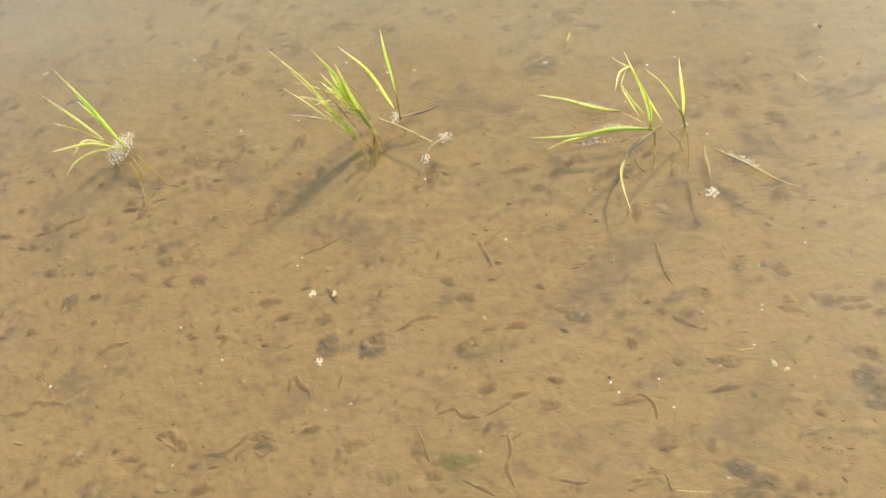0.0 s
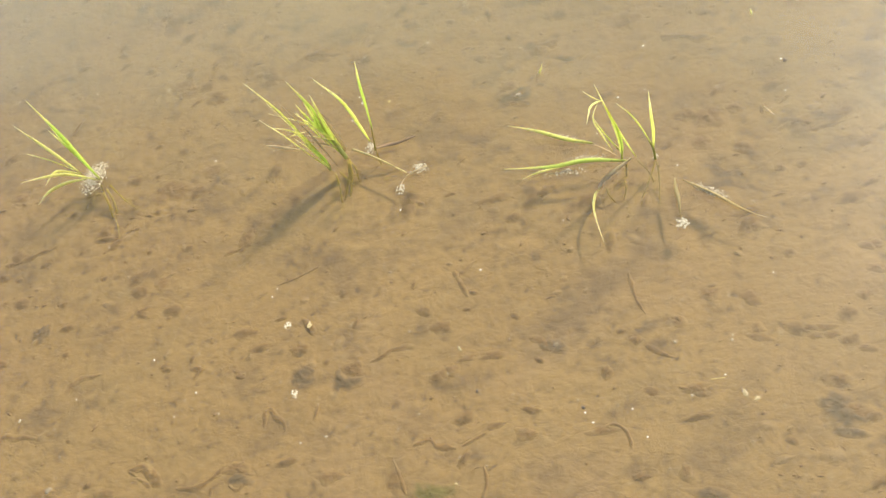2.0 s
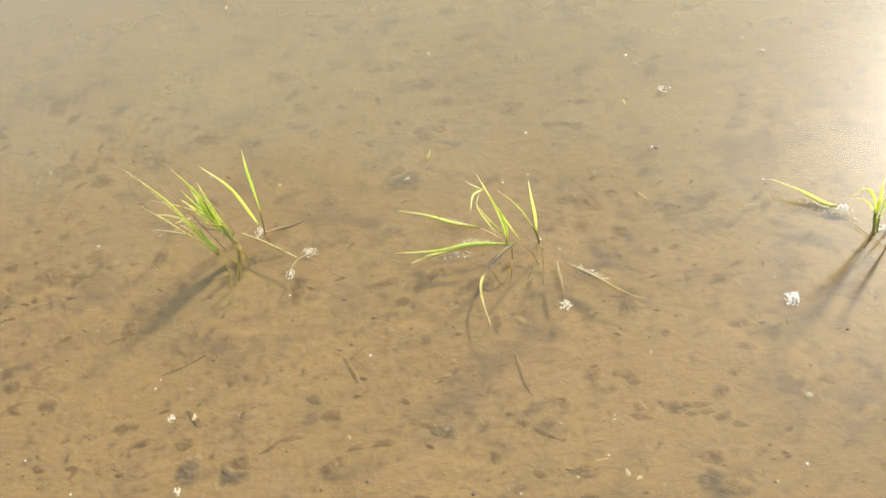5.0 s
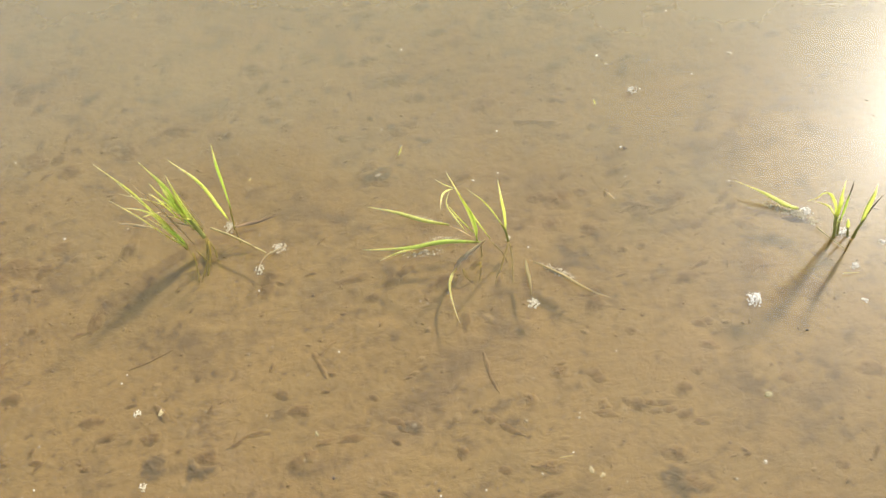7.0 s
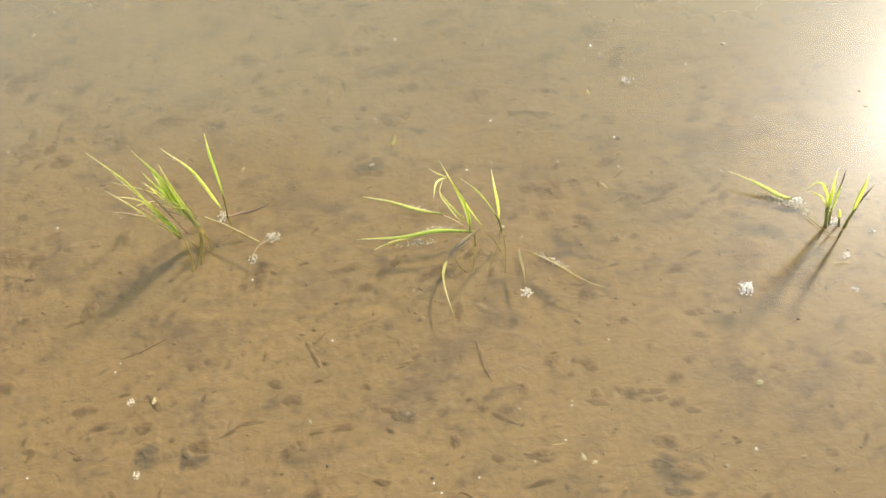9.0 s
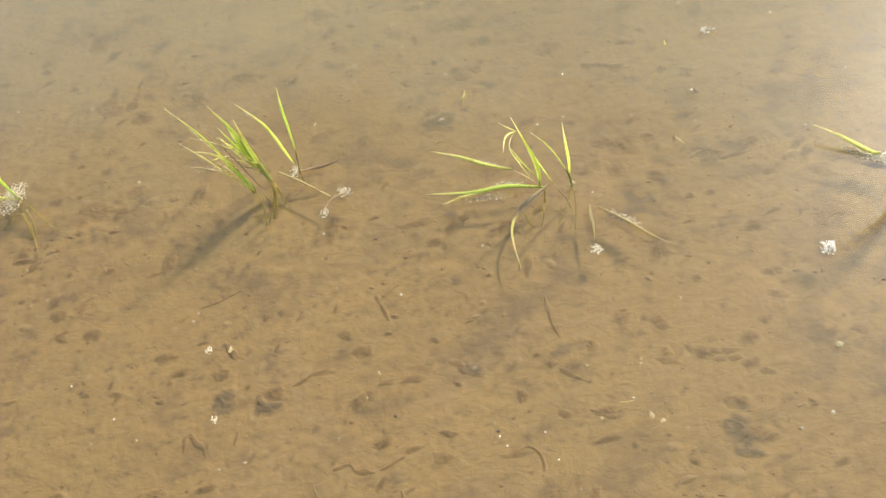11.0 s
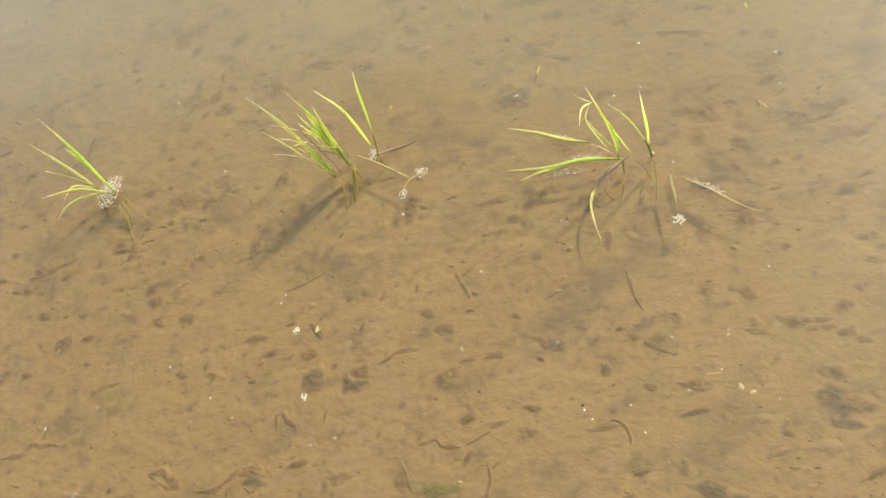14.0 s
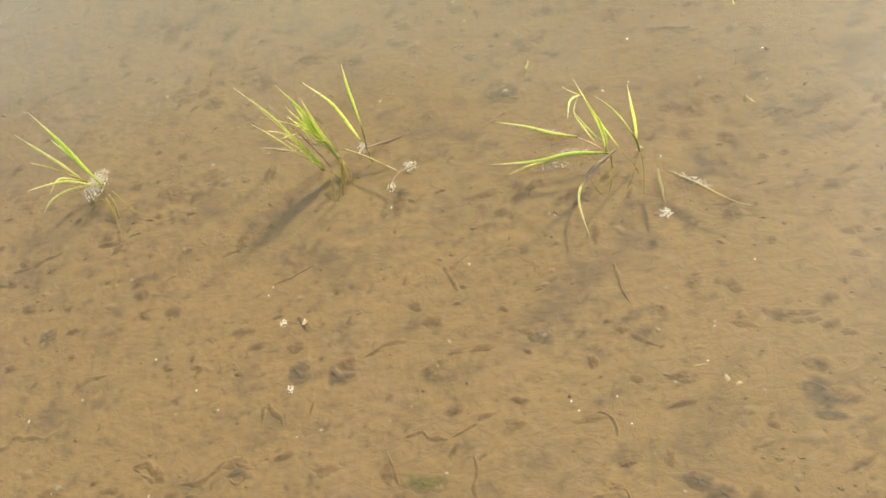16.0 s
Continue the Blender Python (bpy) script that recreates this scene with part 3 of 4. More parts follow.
blade(seedling_b, LIME, 3.9, [(-0.082, 0.901, 0.003), (-0.092, 0.903, 0.032), (-0.099, 0.905, 0.060), (-0.103, 0.906, 0.075)])
blade(seedling_b, PALE, 2.5, [(-0.079, 0.900, 0.025), (-0.092, 0.899, 0.054), (-0.103, 0.898, 0.072), (-0.124, 0.897, 0.093)])
blade(seedling_b, LIME, 4.5, [(-0.078, 0.902, 0.004), (-0.084, 0.911, 0.036), (-0.086, 0.917, 0.059), (-0.086, 0.921, 0.077)])
blade(seedling_b, DRY, 1.4, [(-0.077, 0.902, 0.005), (-0.081, 0.910, 0.044), (-0.086, 0.916, 0.069)])
blade(seedling_b, GREEN, 4.5, [(-0.081, 0.901, -0.001), (-0.088, 0.905, 0.032), (-0.091, 0.908, 0.060), (-0.091, 0.911, 0.091)], twist=15)
blade(seedling_b, LIME, 3.2, [(-0.097, 0.894, -0.003), (-0.106, 0.899, 0.044), (-0.114, 0.901, 0.067), (-0.123, 0.905, 0.099)], twist=-20)
blade(seedling_b, PALE, 3.2, [(-0.096, 0.885, 0.002), (-0.103, 0.889, 0.032), (-0.113, 0.891, 0.056)], twist=15)
blade(seedling_b, PALE, 2.6, [(-0.078, 0.899, 0.028), (-0.090, 0.898, 0.038), (-0.103, 0.897, 0.050)])
blade(seedling_b, DRY, 1.6, [(-0.082, 0.899, 0.018), (-0.093, 0.897, 0.031), (-0.101, 0.895, 0.042)])
blade(seedling_b, LIME, 3.6, [(-0.084, 0.902, 0.027), (-0.091, 0.902, 0.045), (-0.094, 0.902, 0.058), (-0.103, 0.902, 0.078)])
blade(seedling_b, GREEN, 5.0, [(-0.097, 0.889, 0.002), (-0.097, 0.889, 0.018), (-0.102, 0.889, 0.035), (-0.107, 0.889, 0.060)])
blade(seedling_b, DRY, 1.7, [(-0.085, 0.904, 0.025), (-0.085, 0.904, 0.049), (-0.083, 0.904, 0.075), (-0.081, 0.904, 0.094)])
blade(seedling_b, DRY, 1.7, [(-0.075, 0.902, 0.008), (-0.076, 0.902, 0.033), (-0.077, 0.902, 0.057)])
blade(seedling_b, LIME, 3.4, [(-0.095, 0.887, 0.002), (-0.101, 0.887, 0.016), (-0.107, 0.887, 0.030), (-0.110, 0.887, 0.046)])
blade(seedling_b, GREEN, 4.2, [(-0.087, 0.900, 0.025), (-0.087, 0.900, 0.047), (-0.086, 0.900, 0.066), (-0.085, 0.900, 0.085)])
stalk(seedling_b, SHEATH, 5.2, [(-0.078, 0.896, 0.000), (-0.082, 0.902, 0.014), (-0.084, 0.903, 0.029)], name='sheath')
stalk(seedling_b, OLIVE, 3.4, [(-0.077, 0.897, 0.000), (-0.072, 0.886, -0.006), (-0.072, 0.878, -0.012)])
stalk(seedling_b, OLIVE, 4.4, [(-0.078, 0.896, 0.000), (-0.080, 0.884, -0.007), (-0.085, 0.871, -0.013), (-0.091, 0.860, -0.018)])
stalk(seedling_b, OLIVE, 2.8, [(-0.088, 0.884, 0.000), (-0.082, 0.876, -0.006), (-0.077, 0.870, -0.012)])
stalk(seedling_b, OLIVE, 3.2, [(-0.093, 0.884, 0.000), (-0.092, 0.870, -0.008), (-0.094, 0.857, -0.017)])
stalk(seedling_b, OLIVE, 5.0, [(-0.076, 0.893, 0.000), (-0.078, 0.879, -0.008), (-0.085, 0.863, -0.018)])
stalk(seedling_b, SHEATH, 3.6, [(-0.097, 0.887, 0.000), (-0.101, 0.893, 0.012), (-0.104, 0.896, 0.022)], name='sheath')

seedling_c = seedling((-0.047, 0.900, 0.000), "single two-leaved rice shoot beside a bushy seedling")
blade(seedling_c, GREEN, 4.3, [(-0.040, 0.902, 0.026), (-0.034, 0.904, 0.067), (-0.031, 0.905, 0.090), (-0.026, 0.907, 0.116)])
blade(seedling_c, LIME, 5.1, [(-0.048, 0.901, 0.010), (-0.050, 0.903, 0.030), (-0.056, 0.908, 0.070), (-0.072, 0.912, 0.106)])
stalk(seedling_c, OLIVE, 3.0, [(-0.046, 0.896, 0.000), (-0.043, 0.901, 0.014), (-0.040, 0.902, 0.030)], name='stem')
stalk(seedling_c, OLIVE, 2.4, [(-0.046, 0.897, 0.000), (-0.048, 0.892, -0.026)])

seedling_d = seedling((0.195, 0.804, 0.000), "thin rice seedling with leaves lying flat on the water")
blade(seedling_d, LIME, 4.0, [(0.192, 0.803, 0.000), (0.191, 0.805, 0.031), (0.186, 0.807, 0.063), (0.176, 0.810, 0.108)])
blade(seedling_d, GREEN, 2.9, [(0.191, 0.803, 0.002), (0.193, 0.804, 0.022), (0.190, 0.806, 0.050), (0.187, 0.807, 0.062)], twist=30)
blade(seedling_d, LIME, 2.1, [(0.205, 0.803, -0.001), (0.193, 0.805, 0.039), (0.185, 0.807, 0.070), (0.179, 0.809, 0.092)])
blade(seedling_d, PALE, 1.3, [(0.179, 0.799, 0.097), (0.172, 0.799, 0.105), (0.165, 0.798, 0.116)])
blade(seedling_d, PALE, 2.4, [(0.177, 0.787, 0.112), (0.172, 0.787, 0.112), (0.167, 0.789, 0.104), (0.163, 0.792, 0.081)])
blade(seedling_d, PALE, 1.7, [(0.184, 0.802, 0.019), (0.175, 0.801, 0.052), (0.170, 0.800, 0.077), (0.176, 0.799, 0.098)])
blade(seedling_d, LIME, 1.9, [(0.190, 0.802, 0.018), (0.178, 0.801, 0.051), (0.170, 0.800, 0.078)])
blade(seedling_d, GREEN, 5.0, [(0.195, 0.800, 0.002), (0.161, 0.809, 0.006), (0.124, 0.813, 0.006), (0.081, 0.823, 0.008)])
blade(seedling_d, LIME, 4.6, [(0.170, 0.830, 0.002), (0.146, 0.842, 0.004), (0.122, 0.857, 0.008), (0.095, 0.869, 0.014)])
blade(seedling_d, DRY, 1.3, [(0.188, 0.809, 0.002), (0.179, 0.820, 0.002), (0.169, 0.830, 0.002)])
blade(seedling_d, PALE, 2.4, [(0.139, 0.812, 0.002), (0.115, 0.813, 0.002), (0.095, 0.809, 0.003)])
blade(seedling_d, DRY, 4.4, [(0.200, 0.801, 0.003), (0.189, 0.796, 0.002), (0.177, 0.790, 0.002), (0.167, 0.784, 0.001), (0.161, 0.776, 0.000)])
blade(seedling_d, PALE, 3.4, [(0.167, 0.784, -0.003), (0.162, 0.778, -0.002), (0.158, 0.771, 0.001), (0.154, 0.759, 0.003), (0.153, 0.741, 0.004), (0.154, 0.719, 0.004)])
stalk(seedling_d, OLIVE, 3.2, [(0.195, 0.802, 0.000), (0.193, 0.797, -0.024)])
stalk(seedling_d, OLIVE, 2.4, [(0.171, 0.782, -0.003), (0.172, 0.776, -0.008), (0.177, 0.773, -0.018)])
stalk(seedling_d, OLIVE, 2.4, [(0.189, 0.784, -0.002), (0.188, 0.778, -0.008), (0.184, 0.773, -0.018)])
stalk(seedling_d, OLIVE, 2.0, [(0.206, 0.801, 0.000), (0.213, 0.790, -0.006), (0.216, 0.784, -0.018)])

seedling_e = seedling((0.221, 0.796, 0.000), "slender rice shoot with a dark foot")
blade(seedling_e, LIME, 3.7, [(0.220, 0.797, 0.013), (0.221, 0.799, 0.038), (0.220, 0.800, 0.060), (0.219, 0.802, 0.090)])
blade(seedling_e, LIME, 1.7, [(0.220, 0.797, 0.016), (0.210, 0.799, 0.049), (0.201, 0.801, 0.070), (0.191, 0.802, 0.086)])
stalk(seedling_e, SHEATH, 2.6, [(0.221, 0.795, 0.000), (0.220, 0.797, 0.013), (0.217, 0.798, 0.025)], name='stem')
stalk(seedling_e, OLIVE, 2.2, [(0.221, 0.796, 0.000), (0.209, 0.778, -0.008), (0.201, 0.771, -0.018)])
stalk(seedling_e, OLIVE, 2.4, [(0.222, 0.795, 0.000), (0.220, 0.779, -0.009), (0.212, 0.752, -0.021)])

seedling_f = seedling((0.507, 0.710, 0.000), "bright green rice seedling with a folded arching leaf")
blade(seedling_f, LIME, 3.5, [(0.503, 0.710, 0.016), (0.497, 0.710, 0.044), (0.489, 0.710, 0.063), (0.483, 0.710, 0.073), (0.476, 0.710, 0.076), (0.472, 0.710, 0.071), (0.463, 0.710, 0.071)])
blade(seedling_f, PALE, 2.6, [(0.500, 0.710, 0.031), (0.489, 0.710, 0.051), (0.479, 0.710, 0.061), (0.469, 0.710, 0.068)])
blade(seedling_f, LIME, 2.9, [(0.507, 0.710, 0.004), (0.500, 0.710, 0.042), (0.496, 0.710, 0.066), (0.493, 0.710, 0.089)])
blade(seedling_f, GREEN, 2.8, [(0.508, 0.710, 0.006), (0.506, 0.710, 0.037), (0.504, 0.710, 0.057), (0.503, 0.710, 0.068)], twist=15)
blade(seedling_f, BROWN, 1.5, [(0.504, 0.710, 0.055), (0.503, 0.710, 0.070), (0.501, 0.710, 0.084)])
blade(seedling_f, LIME, 3.4, [(0.508, 0.710, 0.000), (0.502, 0.710, 0.026), (0.500, 0.710, 0.051), (0.498, 0.710, 0.065)], twist=-15)
blade(seedling_f, LIME, 3.6, [(0.507, 0.709, 0.001), (0.503, 0.709, 0.021), (0.508, 0.709, 0.024)])
blade(seedling_f, LIME, 5.6, [(0.490, 0.744, 0.003), (0.482, 0.749, 0.004), (0.471, 0.761, 0.007), (0.461, 0.771, 0.010), (0.445, 0.787, 0.012)])
stalk(seedling_f, SHEATH, 3.0, [(0.508, 0.709, -0.004), (0.504, 0.709, 0.015), (0.501, 0.710, 0.031)], name='sheath')
stalk(seedling_f, SHEATH, 2.2, [(0.511, 0.709, -0.002), (0.508, 0.709, 0.013), (0.506, 0.710, 0.026)], name='sheath')
stalk(seedling_f, OLIVE, 4.2, [(0.507, 0.709, 0.000), (0.504, 0.706, -0.026)])

seedling_g = seedling((0.522, 0.702, 0.000), "leaning rice shoot with one dark withered leaf")
blade(seedling_g, LIME, 4.8, [(0.523, 0.702, 0.018), (0.521, 0.702, 0.044), (0.520, 0.702, 0.066), (0.518, 0.702, 0.081)])
blade(seedling_g, BROWN, 2.0, [(0.523, 0.702, 0.022), (0.525, 0.702, 0.044), (0.530, 0.702, 0.062)])
blade(seedling_g, LIME, 4.0, [(0.516, 0.706, 0.010), (0.513, 0.706, 0.020), (0.510, 0.706, 0.030)])
stalk(seedling_g, SHEATH, 3.0, [(0.522, 0.702, -0.001), (0.522, 0.702, 0.014), (0.524, 0.702, 0.031)], name='stem')
stalk(seedling_g, SHEATH, 2.6, [(0.520, 0.706, -0.004), (0.515, 0.706, 0.013)], name='stem')
stalk(seedling_g, OLIVE, 2.4, [(0.521, 0.702, 0.000), (0.519, 0.699, -0.026)])

loose_blade("straw", STRAW, 1.9, [(-0.070, 0.904, 0.002), (-0.051, 0.889, 0.002), (-0.032, 0.871, 0.002), (-0.016, 0.855, 0.002)], "thin yellow straw floating on the muddy water")
loose_blade("withered_leaf", DRY, 3.4, [(-0.129, 0.923, 0.002), (-0.143, 0.930, 0.002), (-0.156, 0.937, 0.002), (-0.169, 0.943, 0.002)], "pale withered leaf lying flat on the water")
loose_blade("withered_leaf", HALF_BROWN, 4.6, [(-0.045, 0.897, 0.002), (-0.032, 0.897, 0.002), (-0.020, 0.896, 0.002), (0.003, 0.899, 0.002)], "withered brown leaf piece floating on the water")
loose_blade("straw", DRY, 2.0, [(0.006, 0.857, 0.002), (-0.006, 0.854, 0.002), (-0.017, 0.850, 0.002), (-0.025, 0.839, 0.002)], "curled dry straw caught in foam")
loose_blade("cut_leaf", SCUM, 4.6, [(0.231, 0.768, 0.002), (0.229, 0.757, 0.002), (0.228, 0.745, 0.002), (0.225, 0.728, 0.001)], "short pale cut leaf floating on the water")
loose_blade("scummy_leaf", SCUM, 2.8, [(0.237, 0.764, 0.002), (0.249, 0.752, 0.002), (0.261, 0.739, 0.002), (0.271, 0.726, 0.002), (0.284, 0.714, -0.001), (0.298, 0.707, -0.005)], "half-sunken leaf crusted with pale scum")
loose_blade("stick", BROWN, 2.0, [(-0.419, 1.044, 0.002), (-0.413, 1.058, 0.002), (-0.402, 1.065, 0.002)], "short dark stick floating on the water")
loose_blade("cut_leaf", PALE, 3.0, [(0.138, 0.935, 0.002), (0.141, 0.940, 0.002), (0.144, 0.947, 0.002)], "pale cut leaf tip floating on the water")
loose_blade("cut_leaf", PALE, 2.5, [(0.356, 0.934, 0.002), (0.357, 0.942, 0.002)], "pale cut leaf tip floating on the water")
loose_blade("straw", STRAW, 1.2, [(0.496, 0.721, 0.002), (0.501, 0.708, 0.002), (0.508, 0.693, 0.002)], "thin yellow straw across a seedling's foot")
loose_blade("straw", STRAW, 0.9, [(0.495, 0.669, 0.002), (0.507, 0.666, 0.002)], "thin yellow straw floating on the water")
loose_blade("cut_leaf", DRY, 1.7, [(0.328, 0.821, 0.002), (0.331, 0.815, 0.002), (0.334, 0.809, 0.002)], "pale cut leaf tip floating on the water")
loose_blade("straw", STRAW, 0.8, [(0.204, 0.576, 0.002), (0.215, 0.575, 0.002)], "thin yellow straw floating on the water")
loose_blade("straw", STRAW, 0.5, [(0.130, 0.481, 0.002), (0.141, 0.478, 0.002), (0.154, 0.475, 0.002)], "thin yellow straw floating on the water")

foam((-0.385, 0.969), 0.0138, 0.0189, -18, 320, "clump of cream foam bubbles round a seedling's foot", CREAM_FOAM)
foam((-0.050, 0.900), 0.0064, 0.0075, -19, 40, "small patch of pale foam bubbles beside a shoot", CREAM_FOAM)
foam((-0.002, 0.858), 0.0084, 0.0056, -18, 50, "pale foam caught on a curled straw", CREAM_FOAM)
foam((-0.025, 0.838), 0.0042, 0.0055, -18, 24, "pale foam caught on a curled straw", CREAM_FOAM)
foam((0.225, 0.721), 0.0052, 0.0050, -17, 50, "small raft of white foam bubbles beside a cut leaf", CREAM_FOAM)
foam((0.413, 0.668), 0.0062, 0.0062, -17, 120, "round raft of bright white foam bubbles", FOAM)
foam((0.474, 0.752), 0.0130, 0.0050, -48, 70, "dirty foam bubbles gathered along a floating leaf", SCUM_FOAM)
foam((0.488, 0.742), 0.0110, 0.0058, -45, 100, "cream foam bubbles gathered along a floating leaf", CREAM_FOAM)
foam((0.497, 0.741), 0.0052, 0.0040, -40, 60, "bright white foam bubbles at a floating leaf's foot", FOAM)
foam((0.498, 0.728), 0.0048, 0.0040, -60, 20, "cream foam bubbles trailing behind a floating leaf", CREAM_FOAM)
foam((0.516, 0.710), 0.0066, 0.0046, -18, 70, "white foam bubbles at a seedling's foot", FOAM)
foam((0.509, 0.674), 0.0036, 0.0034, -17, 16, "tiny patch of white foam bubbles", FOAM)
foam((0.542, 0.690), 0.0030, 0.0024, -17, 10, "tiny patch of white foam bubbles", FOAM)
foam((0.500, 0.640), 0.0036, 0.0022, -40, 10, "tiny patch of white foam bubbles", FOAM)
foam((0.400, 0.942), 0.0054, 0.0050, -20, 22, "tiny patch of white foam bubbles", FOAM)
foam((0.256, 0.747), 0.0170, 0.0040, -45, 130, "pale scum bubbles on a half-sunken leaf", SCUM_FOAM)
foam((0.147, 0.846), 0.0213, 0.0034, -33, 50, "pale scum bubbles along a flat floating leaf", SCUM_FOAM)
foam((0.161, 0.816), 0.0190, 0.0034, -10, 50, "pale scum bubbles along a flat floating leaf", SCUM_FOAM)
foam((0.139, 0.806), 0.0190, 0.0036, -10, 44, "pale scum bubbles along a flat floating leaf", SCUM_FOAM)
foam((-0.149, 0.934), 0.0208, 0.0047, -19, 7, "pale scum bubbles on the water", SCUM_FOAM)
foam((-0.114, 0.915), 0.0174, 0.0036, -34, 5, "pale scum bubbles on the water", SCUM_FOAM)
foam((0.178, 0.789), 0.0150, 0.0022, 26, 26, "pale scum bubbles on a sunken leaf", SCUM_FOAM)
foam((0.222, 0.797), 0.0025, 0.0025, -19, 8, "tiny patch of white foam bubbles", CREAM_FOAM)
foam((0.358, 0.531), 0.0017, 0.0014, -15, 6, "tiny patch of white foam bubbles", FOAM)
foam((-0.147, 0.646), 0.0034, 0.0038, -13, 18, "tiny patch of white foam bubbles", CREAM_FOAM)
foam((-0.151, 0.716), 0.0042, 0.0030, -14, 18, "tiny patch of white foam bubbles", CREAM_FOAM)

flake((0.226, 0.560), 3.8, CHAFF, "yellow chaff flake floating on the muddy water")
flake((0.233, 0.554), 2.6, CHAFF, "yellow chaff flake floating on the muddy water")
flake((0.385, 0.583), 4.0, LEAFBIT, "yellowish leaf scrap floating on the muddy water")
flake((0.332, 0.524), 1.4, HUSK, "small pale husk floating on the muddy water")
flake((0.358, 0.531), 1.6, HUSK, "small pale husk floating on the muddy water")
flake((0.230, 0.605), 1.4, HUSK, "small pale husk floating on the muddy water")
flake((0.187, 0.567), 2.0, HUSK, "small pale husk floating on the muddy water")
flake((-0.221, 0.644), 1.3, HUSK, "small pale husk floating on the muddy water")
flake((-0.291, 0.578), 1.5, HUSK, "small pale husk floating on the muddy water")
flake((0.009, 0.652), 2.4, LEAFBIT, "yellowish leaf scrap floating on the muddy water")
flake((-0.129, 0.711), 3.6, CHAFF, "yellow chaff flake floating on the muddy water")
flake((0.232, 0.609), 1.1, HUSK, "small pale husk floating on the muddy water")
flake((0.250, 0.544), 0.9, HUSK, "small pale husk floating on the muddy water")
flake((-0.119, 0.600), 1.6, HUSK, "small pale husk floating on the muddy water")
flake((-0.143, 0.599), 1.4, HUSK, "small pale husk floating on the muddy water")
flake((0.187, 0.614), 1.3, HUSK, "small pale husk floating on the muddy water")
flake((0.169, 0.483), 1.5, HUSK, "small pale husk floating on the muddy water")
flake((-0.011, 0.537), 1.7, CHAFF, "yellow chaff flake floating on the muddy water")
flake((0.365, 0.868), 2.5, PEAT, "small dark peat crumb floating on the water")
flake((0.249, 1.060), 2.4, PEAT, "small dark peat crumb floating on the water")
flake((0.078, 0.864), 1.1, HUSK, "small pale husk floating on the muddy water")
flake((0.517, 0.957), 2.2, HUSK, "small pale husk floating on the muddy water")
flake((0.513, 0.921), 0.9, HUSK, "small pale husk floating on the muddy water")
flake((0.456, 1.010), 1.3, HUSK, "small pale husk floating on the muddy water")
flake((0.387, 0.989), 1.2, HUSK, "small pale husk floating on the muddy water")
flake((0.390, 0.855), 1.4, HUSK, "small pale husk floating on the muddy water")
flake((0.127, 0.978), 1.5, HUSK, "small pale husk floating on the muddy water")
flake((0.078, 1.070), 1.6, HUSK, "small pale husk floating on the muddy water")
flake((-0.024, 0.957), 2.3, STRAW, "short straw bit floating on the water")
flake((0.614, 0.848), 1.5, HUSK, "small pale husk floating on the muddy water")
flake((0.610, 0.827), 1.2, HUSK, "small pale husk floating on the muddy water")
flake((0.610, 1.002), 1.3, HUSK, "small pale husk floating on the muddy water")
flake((0.562, 0.984), 1.3, HUSK, "small pale husk floating on the muddy water")
flake((-0.066, 1.288), 3.0, HUSK, "small pale husk floating on the muddy water")
flake((-0.275, 1.273), 1.2, HUSK, "small pale husk floating on the muddy water")
flake((0.086, 1.036), 1.2, HUSK, "small pale husk floating on the muddy water")
flake((-0.294, 1.074), 1.4, HUSK, "small pale husk floating on the muddy water")
flake((-0.394, 1.104), 1.4, HUSK, "small pale husk floating on the muddy water")
flake((-0.360, 1.000), 1.3, HUSK, "small pale husk floating on the muddy water")
flake((0.215, 0.672), 0.7, HUSK, "small pale husk floating on the muddy water")
flake((-0.434, 0.684), 1.8, HUSK, "small pale husk floating on the muddy water")
flake((0.112, 0.917), 2.7, HUSK, "small pale husk floating on the muddy water")

strand(2.4, [(0.011, 0.742), (0.016, 0.731), (0.022, 0.713)])
strand(1.7, [(0.014, 0.734), (0.024, 0.743), (0.036, 0.748)])
strand(1.6, [(0.169, 0.696), (0.168, 0.679), (0.170, 0.663), (0.173, 0.653)])
strand(2.8, [(-0.506, 0.895), (-0.478, 0.896), (-0.438, 0.902)])
strand(1.3, [(-0.171, 0.778), (-0.147, 0.781), (-0.125, 0.786)])
strand(3.4, [(-0.504, 0.674), (-0.475, 0.674), (-0.467, 0.680), (-0.431, 0.671)])
strand(2.8, [(-0.274, 0.591), (-0.251, 0.587), (-0.238, 0.593), (-0.224, 0.602)])
strand(2.5, [(0.018, 0.584), (0.025, 0.586), (0.035, 0.587)])
strand(2.5, [(-0.048, 0.584), (-0.033, 0.584), (-0.026, 0.577), (-0.011, 0.573)])
strand(3.3, [(-0.188, 0.630), (-0.182, 0.644), (-0.173, 0.637), (-0.165, 0.622)])
strand(1.5, [(-0.006, 0.573), (0.007, 0.577), (0.017, 0.581)])
strand(3.2, [(-0.402, 0.712), (-0.387, 0.726), (-0.364, 0.723)])
strand(4.1, [(0.072, 0.660), (0.080, 0.652), (0.087, 0.643)])
strand(2.6, [(-0.079, 0.670), (-0.067, 0.674), (-0.055, 0.678), (-0.037, 0.674)])
strand(1.9, [(0.045, 0.510), (0.056, 0.506), (0.067, 0.503)])
strand(2.8, [(0.096, 0.494), (0.105, 0.495), (0.114, 0.496)])
strand(3.8, [(0.116, 0.506), (0.120, 0.500), (0.126, 0.494)])
strand(4.1, [(-0.323, 0.619), (-0.308, 0.615), (-0.289, 0.596)])
strand(3.7, [(-0.231, 0.833), (-0.211, 0.835), (-0.198, 0.840)])
strand(3.9, [(0.272, 0.962), (0.289, 0.952), (0.320, 0.939)])
